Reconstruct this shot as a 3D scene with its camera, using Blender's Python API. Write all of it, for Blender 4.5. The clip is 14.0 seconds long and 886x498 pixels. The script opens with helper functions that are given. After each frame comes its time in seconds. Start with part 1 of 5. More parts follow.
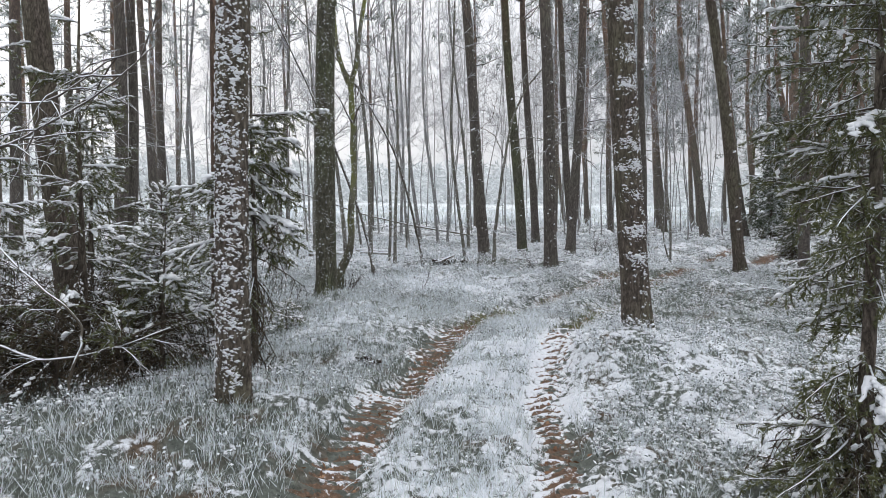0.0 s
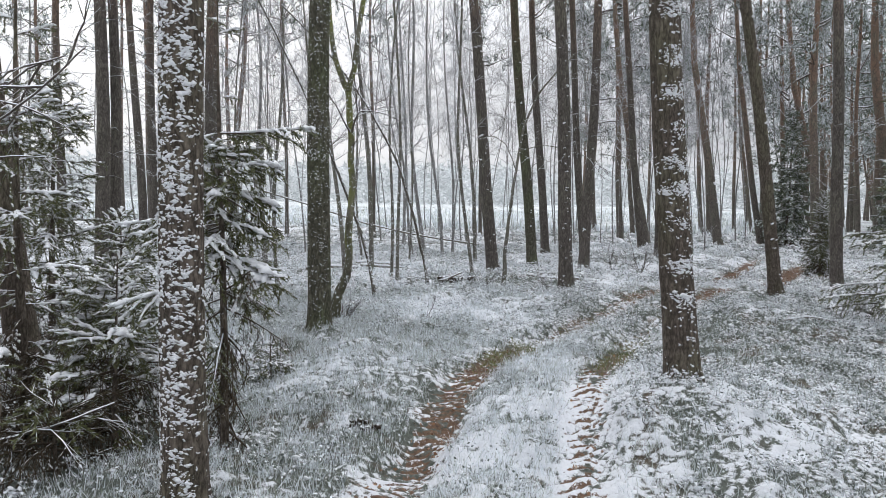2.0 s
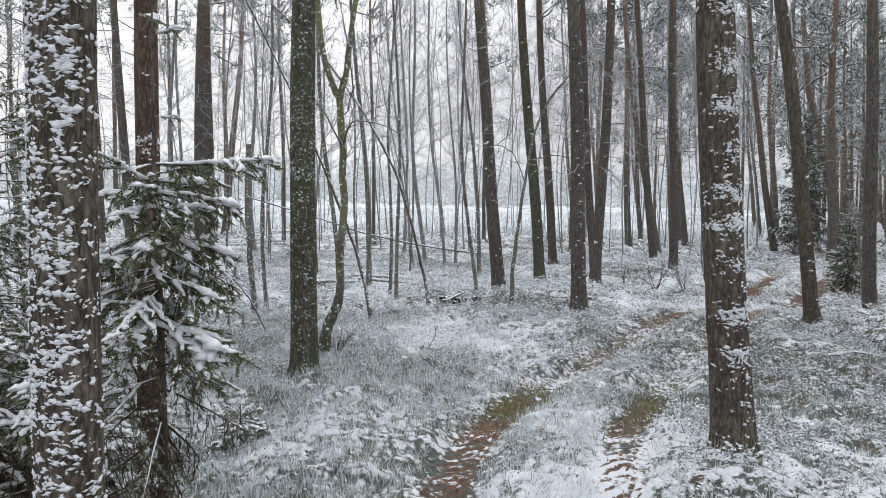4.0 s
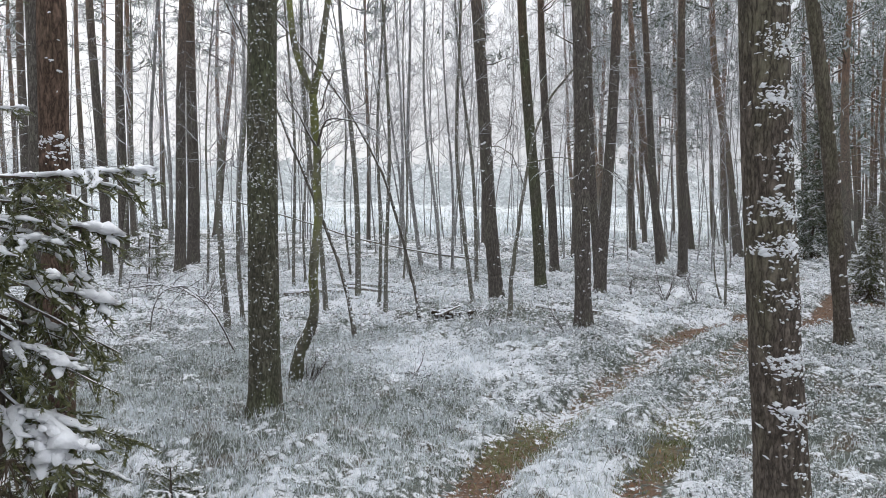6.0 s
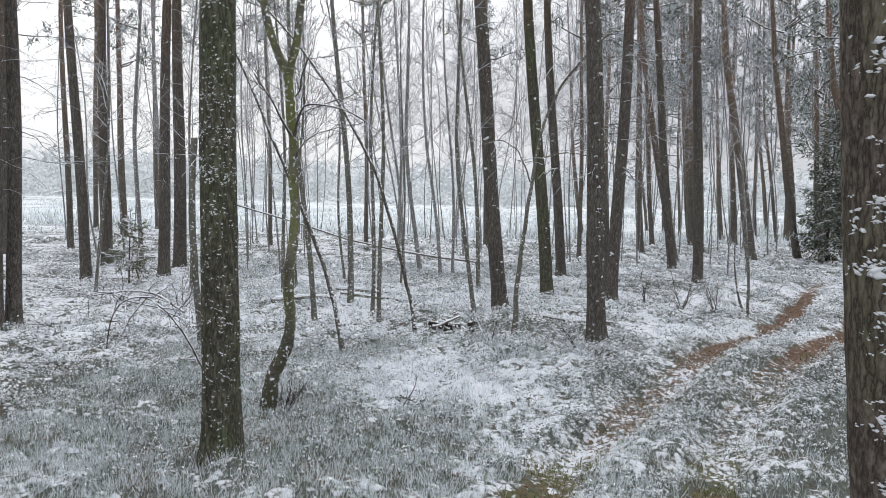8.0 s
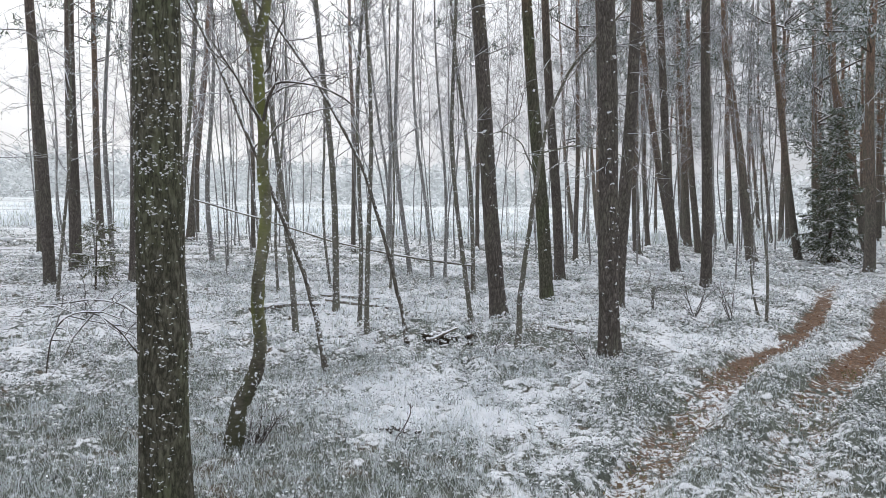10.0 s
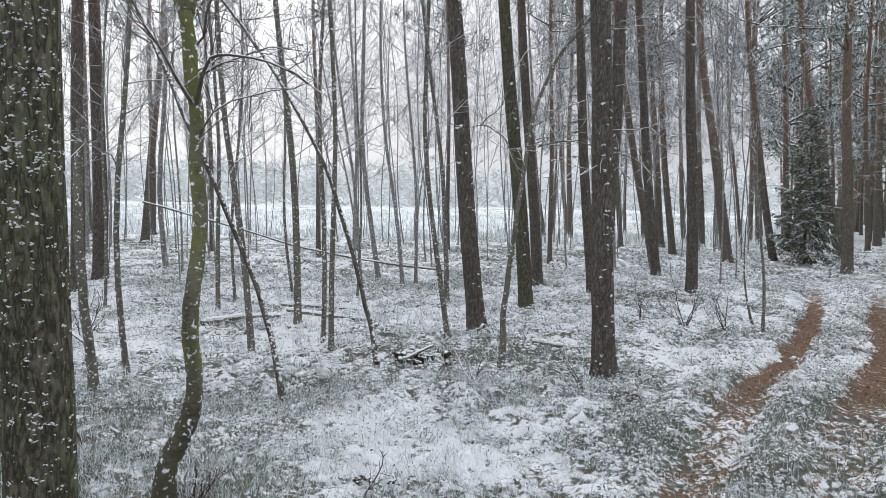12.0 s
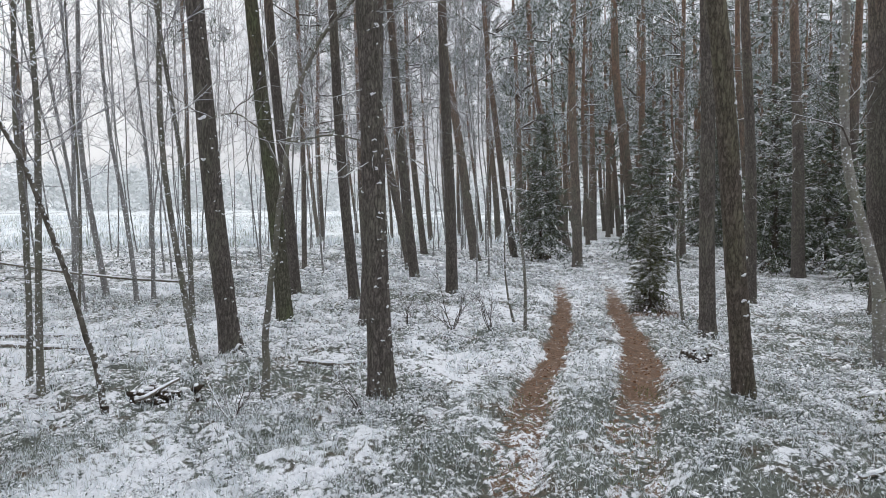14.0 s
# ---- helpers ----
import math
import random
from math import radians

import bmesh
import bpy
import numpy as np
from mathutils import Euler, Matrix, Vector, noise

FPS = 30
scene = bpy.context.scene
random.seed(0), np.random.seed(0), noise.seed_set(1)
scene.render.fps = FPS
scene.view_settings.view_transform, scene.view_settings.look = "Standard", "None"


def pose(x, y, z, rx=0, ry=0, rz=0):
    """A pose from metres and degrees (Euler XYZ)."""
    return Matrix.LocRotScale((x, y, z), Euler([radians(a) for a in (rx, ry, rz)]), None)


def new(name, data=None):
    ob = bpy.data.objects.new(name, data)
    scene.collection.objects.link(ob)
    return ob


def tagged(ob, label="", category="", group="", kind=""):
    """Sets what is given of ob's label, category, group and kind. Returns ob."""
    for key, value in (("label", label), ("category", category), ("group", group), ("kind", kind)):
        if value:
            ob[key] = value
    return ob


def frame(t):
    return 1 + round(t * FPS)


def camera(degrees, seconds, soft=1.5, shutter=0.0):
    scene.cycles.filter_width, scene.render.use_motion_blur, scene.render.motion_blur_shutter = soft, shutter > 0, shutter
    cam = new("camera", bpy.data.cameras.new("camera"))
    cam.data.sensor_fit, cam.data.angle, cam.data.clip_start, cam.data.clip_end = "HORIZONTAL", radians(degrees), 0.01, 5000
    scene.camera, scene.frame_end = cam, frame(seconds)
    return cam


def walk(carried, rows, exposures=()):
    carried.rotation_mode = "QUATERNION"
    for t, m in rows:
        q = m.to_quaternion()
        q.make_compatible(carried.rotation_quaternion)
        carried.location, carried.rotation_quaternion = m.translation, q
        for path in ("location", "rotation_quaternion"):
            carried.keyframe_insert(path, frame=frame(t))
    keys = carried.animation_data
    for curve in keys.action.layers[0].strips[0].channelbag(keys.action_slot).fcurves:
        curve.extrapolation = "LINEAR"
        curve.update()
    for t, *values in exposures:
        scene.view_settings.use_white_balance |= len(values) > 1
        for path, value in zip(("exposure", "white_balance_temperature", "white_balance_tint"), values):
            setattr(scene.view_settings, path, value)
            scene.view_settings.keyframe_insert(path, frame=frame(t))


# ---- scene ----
cam = camera(64.4, 14.0, soft=0.8)
METRES, EYE, TILT, LEAN, TURN = 6.85, 1.45, 0.0, 0.0, 0.0
ROWS = [
    (0.0, 0.0, 0.0, 0.0, 0.1, -4.24, -1.33),
    (0.5, -0.0026, 0.0368, 0.0095, 0.15, -4.25, -1.35),
    (1.0, -0.0054, 0.0748, 0.0188, 0.18, -4.28, -1.38),
    (1.5, -0.0082, 0.1116, 0.0266, 0.23, -4.27, -1.39),
    (2.0, -0.0109, 0.1469, 0.0321, 0.3, -4.24, -1.41),
    (2.5, -0.0138, 0.1823, 0.039, 0.34, -4.26, -1.41),
    (3.0, -0.0154, 0.2176, 0.0477, 0.41, -4.26, -1.41),
    (5.5, 0.0, 0.3942, 0.078, 0.57, -4.24, -1.52),
    (6.0, 0.0058, 0.429, 0.0775, 0.61, -4.26, -1.5),
    (6.5, 0.01, 0.464, 0.0767, 0.65, -4.25, -1.5),
    (7.0, 0.0116, 0.4994, 0.0759, 0.66, -4.26, -1.56),
    (7.5, 0.0124, 0.5354, 0.0754, 0.72, -4.24, -1.59),
    (8.0, 0.0112, 0.5718, 0.0764, 0.77, -4.26, -1.66),
    (10.5, -0.0064, 0.7504, 0.0706, -0.79, -4.13, -1.53),
    (11.0, -0.0098, 0.7855, 0.0716, -1.42, -4.12, -1.52),
    (11.5, -0.0121, 0.821, 0.0733, -1.74, -4.11, -1.52),
    (12.0, -0.0125, 0.8559, 0.0734, -2.87, -4.07, -1.5),
    (12.5, -0.0125, 0.8904, 0.0732, -6.34, -3.94, -1.43),
    (13.0, -0.0125, 0.9238, 0.0731, -11.46, -3.78, -1.28),
    (13.5, -0.0128, 0.9563, 0.073, -17.7, -3.61, -1.11),
    (14.0, -0.0117, 0.9883, 0.0722, -23.22, -3.46, -0.92),
]
walk(cam, [(t, pose(0, 0, EYE, TILT, LEAN, TURN) @ pose(METRES * x, METRES * y, METRES * z, 90 + pitch, roll, yaw)) for t, x, y, z, yaw, pitch, roll in ROWS])

# ---- light: an even overcast winter sky, with a weak and very soft sun behind it ----
world = bpy.data.worlds.new("overcast_sky")
scene.world = world
world.use_nodes = True
wn, wl = world.node_tree.nodes, world.node_tree.links
wn.clear()
w_out = wn.new("ShaderNodeOutputWorld")
w_bg = wn.new("ShaderNodeBackground")
w_sky = wn.new("ShaderNodeTexSky")
w_sky.sky_type, w_sky.sun_disc = "NISHITA", False
w_sky.sun_elevation, w_sky.sun_rotation = radians(32), radians(-20)
w_sky.air_density, w_sky.dust_density = 1.0, 4.0
w_grey = wn.new("ShaderNodeHueSaturation")
w_grey.inputs["Saturation"].default_value = 0.2
w_mix = wn.new("ShaderNodeMixRGB")
w_mix.inputs[0].default_value = 0.8
w_mix.inputs[2].default_value = (5.7, 5.9, 6.35, 1)
# an overcast sky is about three times as bright overhead as near the horizon
w_dir = wn.new("ShaderNodeTexCoord")
w_sep = wn.new("ShaderNodeSeparateXYZ")
w_up = wn.new("ShaderNodeMapRange")
w_up.inputs[1].default_value, w_up.inputs[2].default_value, w_up.inputs[3].default_value, w_up.inputs[4].default_value = 0.15, 1.0, 1.0, 3.0
w_mul = wn.new("ShaderNodeVectorMath")
w_mul.operation = "SCALE"
w_bg.inputs["Strength"].default_value = 0.12
wl.new(w_dir.outputs["Generated"], w_sep.inputs[0])
wl.new(w_sep.outputs["Z"], w_up.inputs[0])
wl.new(w_sky.outputs[0], w_grey.inputs["Color"])
wl.new(w_grey.outputs[0], w_mix.inputs[1])
wl.new(w_mix.outputs[0], w_mul.inputs[0])
wl.new(w_up.outputs[0], w_mul.inputs["Scale"])
wl.new(w_mul.outputs[0], w_bg.inputs["Color"])
wl.new(w_bg.outputs[0], w_out.inputs["Surface"])

sun = new("sun", bpy.data.lights.new("sun", "SUN"))
sun.data.energy, sun.data.angle, sun.data.color = 1.3, radians(50), (1.0, 0.97, 0.93)
sun.matrix_world = pose(0, 0, 30, 40, 0, 160)

# ---- materials ----
def material(name, rough=0.8, spec=0.3):
    m = bpy.data.materials.new(name)
    m.use_nodes = True
    n = m.node_tree.nodes
    p = n["Principled BSDF"]
    p.inputs["Roughness"].default_value = rough
    p.inputs["Specular IOR Level"].default_value = spec
    return m, n, m.node_tree.links, p


def coords(n, l, scale=(1, 1, 1), world_space=False):
    """Object coordinates, or world position, scaled."""
    src = n.new("ShaderNodeNewGeometry").outputs["Position"] if world_space else n.new("ShaderNodeTexCoord").outputs["Object"]
    mp = n.new("ShaderNodeMapping")
    mp.inputs["Scale"].default_value = scale
    l.new(src, mp.inputs["Vector"])
    return mp.outputs[0]


def noise_tex(n, l, vec, scale, detail=3.0, rough=0.55):
    t = n.new("ShaderNodeTexNoise")
    t.inputs["Scale"].default_value, t.inputs["Detail"].default_value, t.inputs["Roughness"].default_value = scale, detail, rough
    l.new(vec, t.inputs["Vector"])
    return t.outputs["Fac"]


def ramp(n, l, fac, *stops):
    r = n.new("ShaderNodeValToRGB")
    e = r.color_ramp.elements
    while len(e) < len(stops):
        e.new(0.5)
    for k, (pos, col) in zip(e, stops):
        k.position = pos
        k.color = (*col, 1) if len(col) == 3 else col
    l.new(fac, r.inputs[0])
    return r.outputs[0]


def mixed(n, l, fac, a, b, mode="MIX"):
    x = n.new("ShaderNodeMixRGB")
    x.blend_type = mode
    for k, v in ((0, fac), (1, a), (2, b)):
        if isinstance(v, (int, float)):
            x.inputs[k].default_value = v
        elif isinstance(v, tuple):
            x.inputs[k].default_value = (*v, 1)
        else:
            l.new(v, x.inputs[k])
    return x.outputs[0]


def arith(n, l, op, a, b, clamp=False):
    x = n.new("ShaderNodeMath")
    x.operation, x.use_clamp = op, clamp
    for k, v in ((0, a), (1, b)):
        if isinstance(v, (int, float)):
            x.inputs[k].default_value = v
        else:
            l.new(v, x.inputs[k])
    return x.outputs[0]


def bumped(n, l, p, height, strength, dist):
    b = n.new("ShaderNodeBump")
    b.inputs["Strength"].default_value, b.inputs["Distance"].default_value = strength, dist
    l.new(height, b.inputs["Height"])
    l.new(b.outputs[0], p.inputs["Normal"])


GREY = lambda v: (v, v, v)
SNOW = (0.82, 0.85, 0.89)


def snow_on_top(n, l, low, high, vec, scale=30.0, wobble=0.5):
    """How far a surface looks upwards, broken up by grain: where snow lies on it."""
    sep = n.new("ShaderNodeSeparateXYZ")
    l.new(n.new("ShaderNodeNewGeometry").outputs["Normal"], sep.inputs[0])
    w = arith(n, l, "MULTIPLY", arith(n, l, "SUBTRACT", noise_tex(n, l, vec, scale, 2), 0.5), wobble * 2)
    up = arith(n, l, "ADD", sep.outputs["Z"], w)
    return ramp(n, l, up, (low, GREY(0)), (high, GREY(1)))


def bark_material(name, dark, light, moss, plates=(26, 26, 7.0), red=None, red_from=4.0, red_to=9.0, moss_amount=0.5):
    m, n, l, p = material(name, 0.92, 0.15)
    v = coords(n, l)
    # long upright furrows: the valleys of a stretched noise, broken by a coarser one
    ridge = noise_tex(n, l, coords(n, l, plates), 1.0, 4, 0.6)
    valley = arith(n, l, "ABSOLUTE", arith(n, l, "SUBTRACT", ridge, 0.5), 0.0)
    furrow = ramp(n, l, valley, (0.0, GREY(0)), (0.03, GREY(0.55)), (0.11, GREY(1)))
    grain = noise_tex(n, l, coords(n, l, (62, 62, 26)), 1.0, 5, 0.65)
    big = noise_tex(n, l, v, 1.7, 3)
    tone = lambda k: tuple(a + (b - a) * k for a, b in zip(dark, light))
    plate = ramp(n, l, grain, (0.3, tone(-0.35)), (0.5, tone(0.3)), (0.72, tone(1.0)))
    if red:
        sep = n.new("ShaderNodeSeparateXYZ")
        l.new(v, sep.inputs[0])
        hi = n.new("ShaderNodeMapRange")
        hi.inputs[1].default_value, hi.inputs[2].default_value = red_from, red_to
        l.new(arith(n, l, "ADD", sep.outputs["Z"], arith(n, l, "MULTIPLY", big, 2.5)), hi.inputs[0])
        plate = mixed(n, l, hi.outputs[0], plate, red)
    mossy = ramp(n, l, noise_tex(n, l, coords(n, l, (3, 3, 1.3)), 1.0, 4), (0.46, GREY(0)), (0.66, GREY(moss_amount)))
    col = mixed(n, l, mossy, plate, moss)
    col = mixed(n, l, furrow, tuple(c * 0.55 for c in dark), col)
    l.new(col, p.inputs["Base Color"])
    bumped(n, l, p, mixed(n, l, 0.35, furrow, grain), 0.9, 0.012)
    return m


def smooth_bark_material(name, dark, light, moss, moss_amount=0.6):
    """Thin smooth bark of alder and birch: cross-banded, stained, with moss and clinging snow."""
    m, n, l, p = material(name, 0.88, 0.18)
    v = coords(n, l)
    grain = noise_tex(n, l, coords(n, l, (22, 22, 70)), 1.0, 4, 0.65)
    stain = noise_tex(n, l, coords(n, l, (9, 9, 3)), 1.0, 4, 0.6)
    col = ramp(n, l, mixed(n, l, 0.5, grain, stain), (0.34, dark), (0.64, light))
    mossy = ramp(n, l, noise_tex(n, l, coords(n, l, (7, 7, 2.2)), 1.0, 4), (0.4, GREY(0)), (0.62, GREY(moss_amount)))
    col = mixed(n, l, mossy, col, moss)
    clots = ramp(n, l, noise_tex(n, l, coords(n, l, (28, 28, 30)), 1.0, 3, 0.6), (0.59, GREY(0)), (0.645, GREY(1)))
    l.new(mixed(n, l, clots, col, SNOW), p.inputs["Base Color"])
    bumped(n, l, p, mixed(n, l, 0.5, grain, stain), 0.7, 0.008)
    return m


def snow_material(name):
    m, n, l, p = material(name, 0.75, 0.25)
    v = coords(n, l, world_space=True)
    a, b = noise_tex(n, l, v, 60, 3), noise_tex(n, l, v, 4, 3)
    l.new(mixed(n, l, a, mixed(n, l, b, (0.7, 0.72, 0.76), (0.82, 0.83, 0.85)), (0.84, 0.85, 0.87)), p.inputs["Base Color"])
    p.inputs["Subsurface Weight"].default_value = 0.0
    bumped(n, l, p, a, 0.5, 0.01)
    return m


def twig_material(name, col, col2, low=0.25, high=0.55, wobble=0.45, clots=9):
    """Bark of thin limbs with snow lying on their upper side."""
    m, n, l, p = material(name, 0.88, 0.2)
    v = coords(n, l)
    base = ramp(n, l, noise_tex(n, l, v, 18, 4), (0.3, col), (0.7, col2))
    l.new(mixed(n, l, snow_on_top(n, l, low, high, v, clots, wobble), base, SNOW), p.inputs["Base Color"])
    bumped(n, l, p, noise_tex(n, l, v, 60, 3), 0.5, 0.004)
    return m


def leaf_material(name, a, b, frost, amount, translucent=0.15):
    """Needles, blades and small leaves: colour by piece, with rime on some."""
    m, n, l, p = material(name, 0.7, 0.25)
    g = n.new("ShaderNodeNewGeometry")
    rnd = g.outputs["Random Per Island"]
    col = ramp(n, l, rnd, (0.0, a), (1.0, b))
    w = n.new("ShaderNodeTexWhiteNoise")
    w.noise_dimensions = "1D"
    l.new(rnd, w.inputs["W"])
    rime = ramp(n, l, w.outputs["Value"], (max(0.0, 0.95 - amount), GREY(0)), (min(1.0, 1.25 - amount), GREY(1)))
    l.new(mixed(n, l, rime, col, frost), p.inputs["Base Color"])
    return m


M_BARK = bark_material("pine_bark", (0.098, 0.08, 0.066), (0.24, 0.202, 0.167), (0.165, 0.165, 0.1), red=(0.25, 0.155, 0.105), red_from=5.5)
# paler, greyer bark for farther pines: haze put into the colour
M_BARK_MID = bark_material("lightly_hazed_pine_bark", (0.11, 0.096, 0.086), (0.265, 0.235, 0.21), (0.18, 0.18, 0.135), red=(0.26, 0.175, 0.13), red_from=5.5)
M_BARK_FAR = bark_material("hazed_pine_bark", (0.13, 0.115, 0.1), (0.32, 0.285, 0.25), (0.2, 0.21, 0.16), red=(0.31, 0.2, 0.145), red_from=3.0)
M_BARK_GREEN = bark_material("mossy_pine_bark", (0.088, 0.083, 0.062), (0.225, 0.215, 0.165), (0.13, 0.148, 0.082), red=(0.2, 0.12, 0.075), red_from=5, moss_amount=0.85)
M_BARK_RED = bark_material("reddish_pine_bark", (0.1, 0.068, 0.052), (0.25, 0.165, 0.125), (0.15, 0.13, 0.085), moss_amount=0.25)
# far alders: bark colour lightened in place of haze, snow clots kept
M_FARALDER = smooth_bark_material("hazed_alder_bark", (0.12, 0.115, 0.11), (0.34, 0.33, 0.325), (0.22, 0.22, 0.18), 0.3)
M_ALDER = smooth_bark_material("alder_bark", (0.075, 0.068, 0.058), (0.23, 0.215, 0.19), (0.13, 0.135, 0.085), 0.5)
M_MOSSY = smooth_bark_material("mossy_alder_bark", (0.06, 0.056, 0.04), (0.21, 0.2, 0.15), (0.2, 0.215, 0.07), 0.85)
M_FOOT = smooth_bark_material("crusted_alder_foot", (0.032, 0.028, 0.023), (0.13, 0.117, 0.095), (0.1, 0.11, 0.055), 0.45)
M_BIRCH = smooth_bark_material("birch_bark", (0.11, 0.1, 0.09), (0.36, 0.345, 0.32), (0.2, 0.21, 0.13), 0.35)
M_SNOW = snow_material("snow")
M_TWIG = twig_material("snowy_twig_bark", (0.06, 0.05, 0.043), (0.15, 0.13, 0.115), 0.15, 0.5, 0.45)
M_RIMED = twig_material("rimed_twig_bark", (0.13, 0.12, 0.125), (0.36, 0.35, 0.375), 0.05, 0.5, 0.5)
M_LIMB = twig_material("snow_topped_limb_bark", (0.05, 0.04, 0.032), (0.12, 0.095, 0.075), 0.3, 0.5, 0.6)
M_DRY = twig_material("dry_spruce_twig_bark", (0.032, 0.025, 0.018), (0.085, 0.064, 0.045), 0.92, 1.1, 0.35)
M_LEANER = twig_material("snow_backed_alder_bark", (0.055, 0.048, 0.04), (0.17, 0.155, 0.13), 0.22, 0.4, 1.1, 38)
M_DEAD = twig_material("bare_log_wood", (0.1, 0.085, 0.07), (0.24, 0.21, 0.17), 0.15, 0.45, 0.5)
M_NEEDLE = leaf_material("spruce_needles", (0.07, 0.076, 0.034), (0.175, 0.18, 0.085), (0.6, 0.64, 0.66), 0.16)
M_FAR_NEEDLE = leaf_material("rimed_spruce_needles", (0.06, 0.075, 0.045), (0.15, 0.17, 0.11), (0.55, 0.59, 0.6), 0.3)
M_BROWN = leaf_material("dead_spruce_needles", (0.05, 0.04, 0.025), (0.11, 0.085, 0.05), (0.5, 0.52, 0.53), 0.12)
M_PINE = leaf_material("pine_needles", (0.06, 0.075, 0.05), (0.15, 0.175, 0.135), (0.55, 0.59, 0.62), 0.5)
M_GRASS = leaf_material("rimed_grass", (0.23, 0.26, 0.2), (0.52, 0.56, 0.525), (0.77, 0.81, 0.855), 0.8)
M_MOSS = leaf_material("green_moss_and_grass", (0.07, 0.085, 0.025), (0.2, 0.22, 0.085), (0.6, 0.63, 0.62), 0.22)
M_BILBERRY = leaf_material("rimed_bilberry_leaves", (0.075, 0.09, 0.075), (0.33, 0.365, 0.36), (0.78, 0.81, 0.85), 0.62)
M_LITTER = leaf_material("fallen_leaves", (0.16, 0.08, 0.045), (0.33, 0.19, 0.11), (0.5, 0.42, 0.36), 0.1)


def peat_material():
    m, n, l, p = material("dark_peat_and_roots", 0.9, 0.15)
    v = coords(n, l)
    base = ramp(n, l, noise_tex(n, l, v, 30, 5, 0.7), (0.3, (0.02, 0.016, 0.012)), (0.7, (0.085, 0.065, 0.048)))
    l.new(mixed(n, l, snow_on_top(n, l, 0.75, 0.95, v, 16, 0.5), base, SNOW), p.inputs["Base Color"])
    bumped(n, l, p, noise_tex(n, l, v, 40, 4), 0.9, 0.02)
    return m


M_PEAT = peat_material()

# ---- the lie of the land ----
import functools

RUT_L = (np.array([-9, 0, 3.5, 5, 6.4, 7.45, 8.35, 9.5, 11.6, 14.07, 16.7, 19.6, 23, 34]), np.array([-1.2, -0.6, -0.5, -0.27, -0.05, 0.3, 0.62, 1.3, 2.69, 4.55, 6.38, 8.2, 10.4, 18]))
RUT_R = (np.array([-9, 0, 3.5, 4.5, 5.5, 6.5, 7.6, 9, 11, 13, 15.2, 17.5, 20, 23, 34]), np.array([0.1, 0.55, 0.66, 0.74, 0.86, 1.12, 1.42, 2.05, 3.3, 5.05, 6.65, 8.1, 9.8, 11.8, 19.5]))
HUMPS = ((1.75, 6.3, 0.29, 0.8), (-1.35, 4.1, 0.2, 0.7), (4.75, 11.3, 0.3, 1.5), (1.3, 14.6, 0.22, 1.9), (-1.35, 8.0, 0.19, 1.1), (5.6, 20.6, 0.3, 3.0), (-0.3, 17.0, -0.12, 3.0))


def lattice(ix, iy, seed):
    h = np.sin(ix * 127.1 + iy * 311.7 + seed * 74.7) * 43758.5453
    return h - np.floor(h)


def vnoise(x, y, seed=0):
    """Smooth value noise, 0 to 1, one bump per unit."""
    x, y = np.asarray(x, float), np.asarray(y, float)
    ix, iy = np.floor(x), np.floor(y)
    fx, fy = x - ix, y - iy
    fx, fy = fx * fx * (3 - 2 * fx), fy * fy * (3 - 2 * fy)
    a = lattice(ix, iy, seed) * (1 - fx) + lattice(ix + 1, iy, seed) * fx
    b = lattice(ix, iy + 1, seed) * (1 - fx) + lattice(ix + 1, iy + 1, seed) * fx
    return a * (1 - fy) + b * fy


def rut_distance(x, y, rut):
    """Sideways distance from a rut's middle line, right positive."""
    slope = (np.interp(y + 0.2, *rut) - np.interp(y - 0.2, *rut)) / 0.4
    return (x - np.interp(y, *rut)) / np.sqrt(1 + slope * slope)


# how bare of snow each rut is along its way, and how green
BARE_L = ((2, 3.3, 3.8, 4.2, 5.0, 5.9, 8.0, 8.6, 9.2, 10.2, 11.2, 12.0, 13.0, 13.8, 17.0, 19, 24), (0.8, 1.0, 0.8, 0.9, 0.8, 1.0, 0.92, 0.72, 0.52, 0.6, 0.55, 0.74, 0.82, 1.0, 1.0, 0.7, 0.3))
BARE_R = ((2, 3.2, 4.7, 5.2, 6.8, 7.3, 8.3, 8.8, 9.5, 10.4, 11.0, 12.0, 13.0, 17.0, 18.5, 24), (1.0, 1.0, 0.95, 0.75, 0.75, 0.85, 0.76, 0.58, 0.46, 0.44, 0.5, 0.85, 1.0, 1.0, 0.7, 0.3))
MOSS = ((2, 7.3, 8.0, 9.2, 10, 11, 12, 13, 30), (0.0, 0.1, 0.55, 0.6, 0.35, 0.3, 0.3, 0.05, 0.0))


def rut_part(x, y, rut, half, soft):
    wob = 0.12 * (vnoise(x * 2.2, y * 2.2, 5) - 0.5)
    return (1 - np.clip((np.abs(rut_distance(x, y, rut) + wob) - half) / soft, 0, 1)) * np.clip((30 - y) / 8, 0, 1)


def rut_depth(x, y):
    return np.maximum(rut_part(x, y, RUT_L, 0.12, 0.18), rut_part(x, y, RUT_R, 0.12, 0.18))


def rut_bare(x, y):
    return functools.reduce(np.maximum, (rut_part(x, y, RUT_L, np.interp(y, (7, 9, 12, 14), (0.08, 0.16, 0.12, 0.07)), 0.2) * np.interp(y, *BARE_L), rut_part(x, y, RUT_R, np.interp(y, (7, 9, 12, 14, 16), (0.06, 0.14, 0.15, 0.15, 0.1)), 0.2) * np.interp(y, *BARE_R), np.exp(-(((x - 8.3) / 0.75) ** 2 + ((y - 16.75) / 0.45) ** 2))))


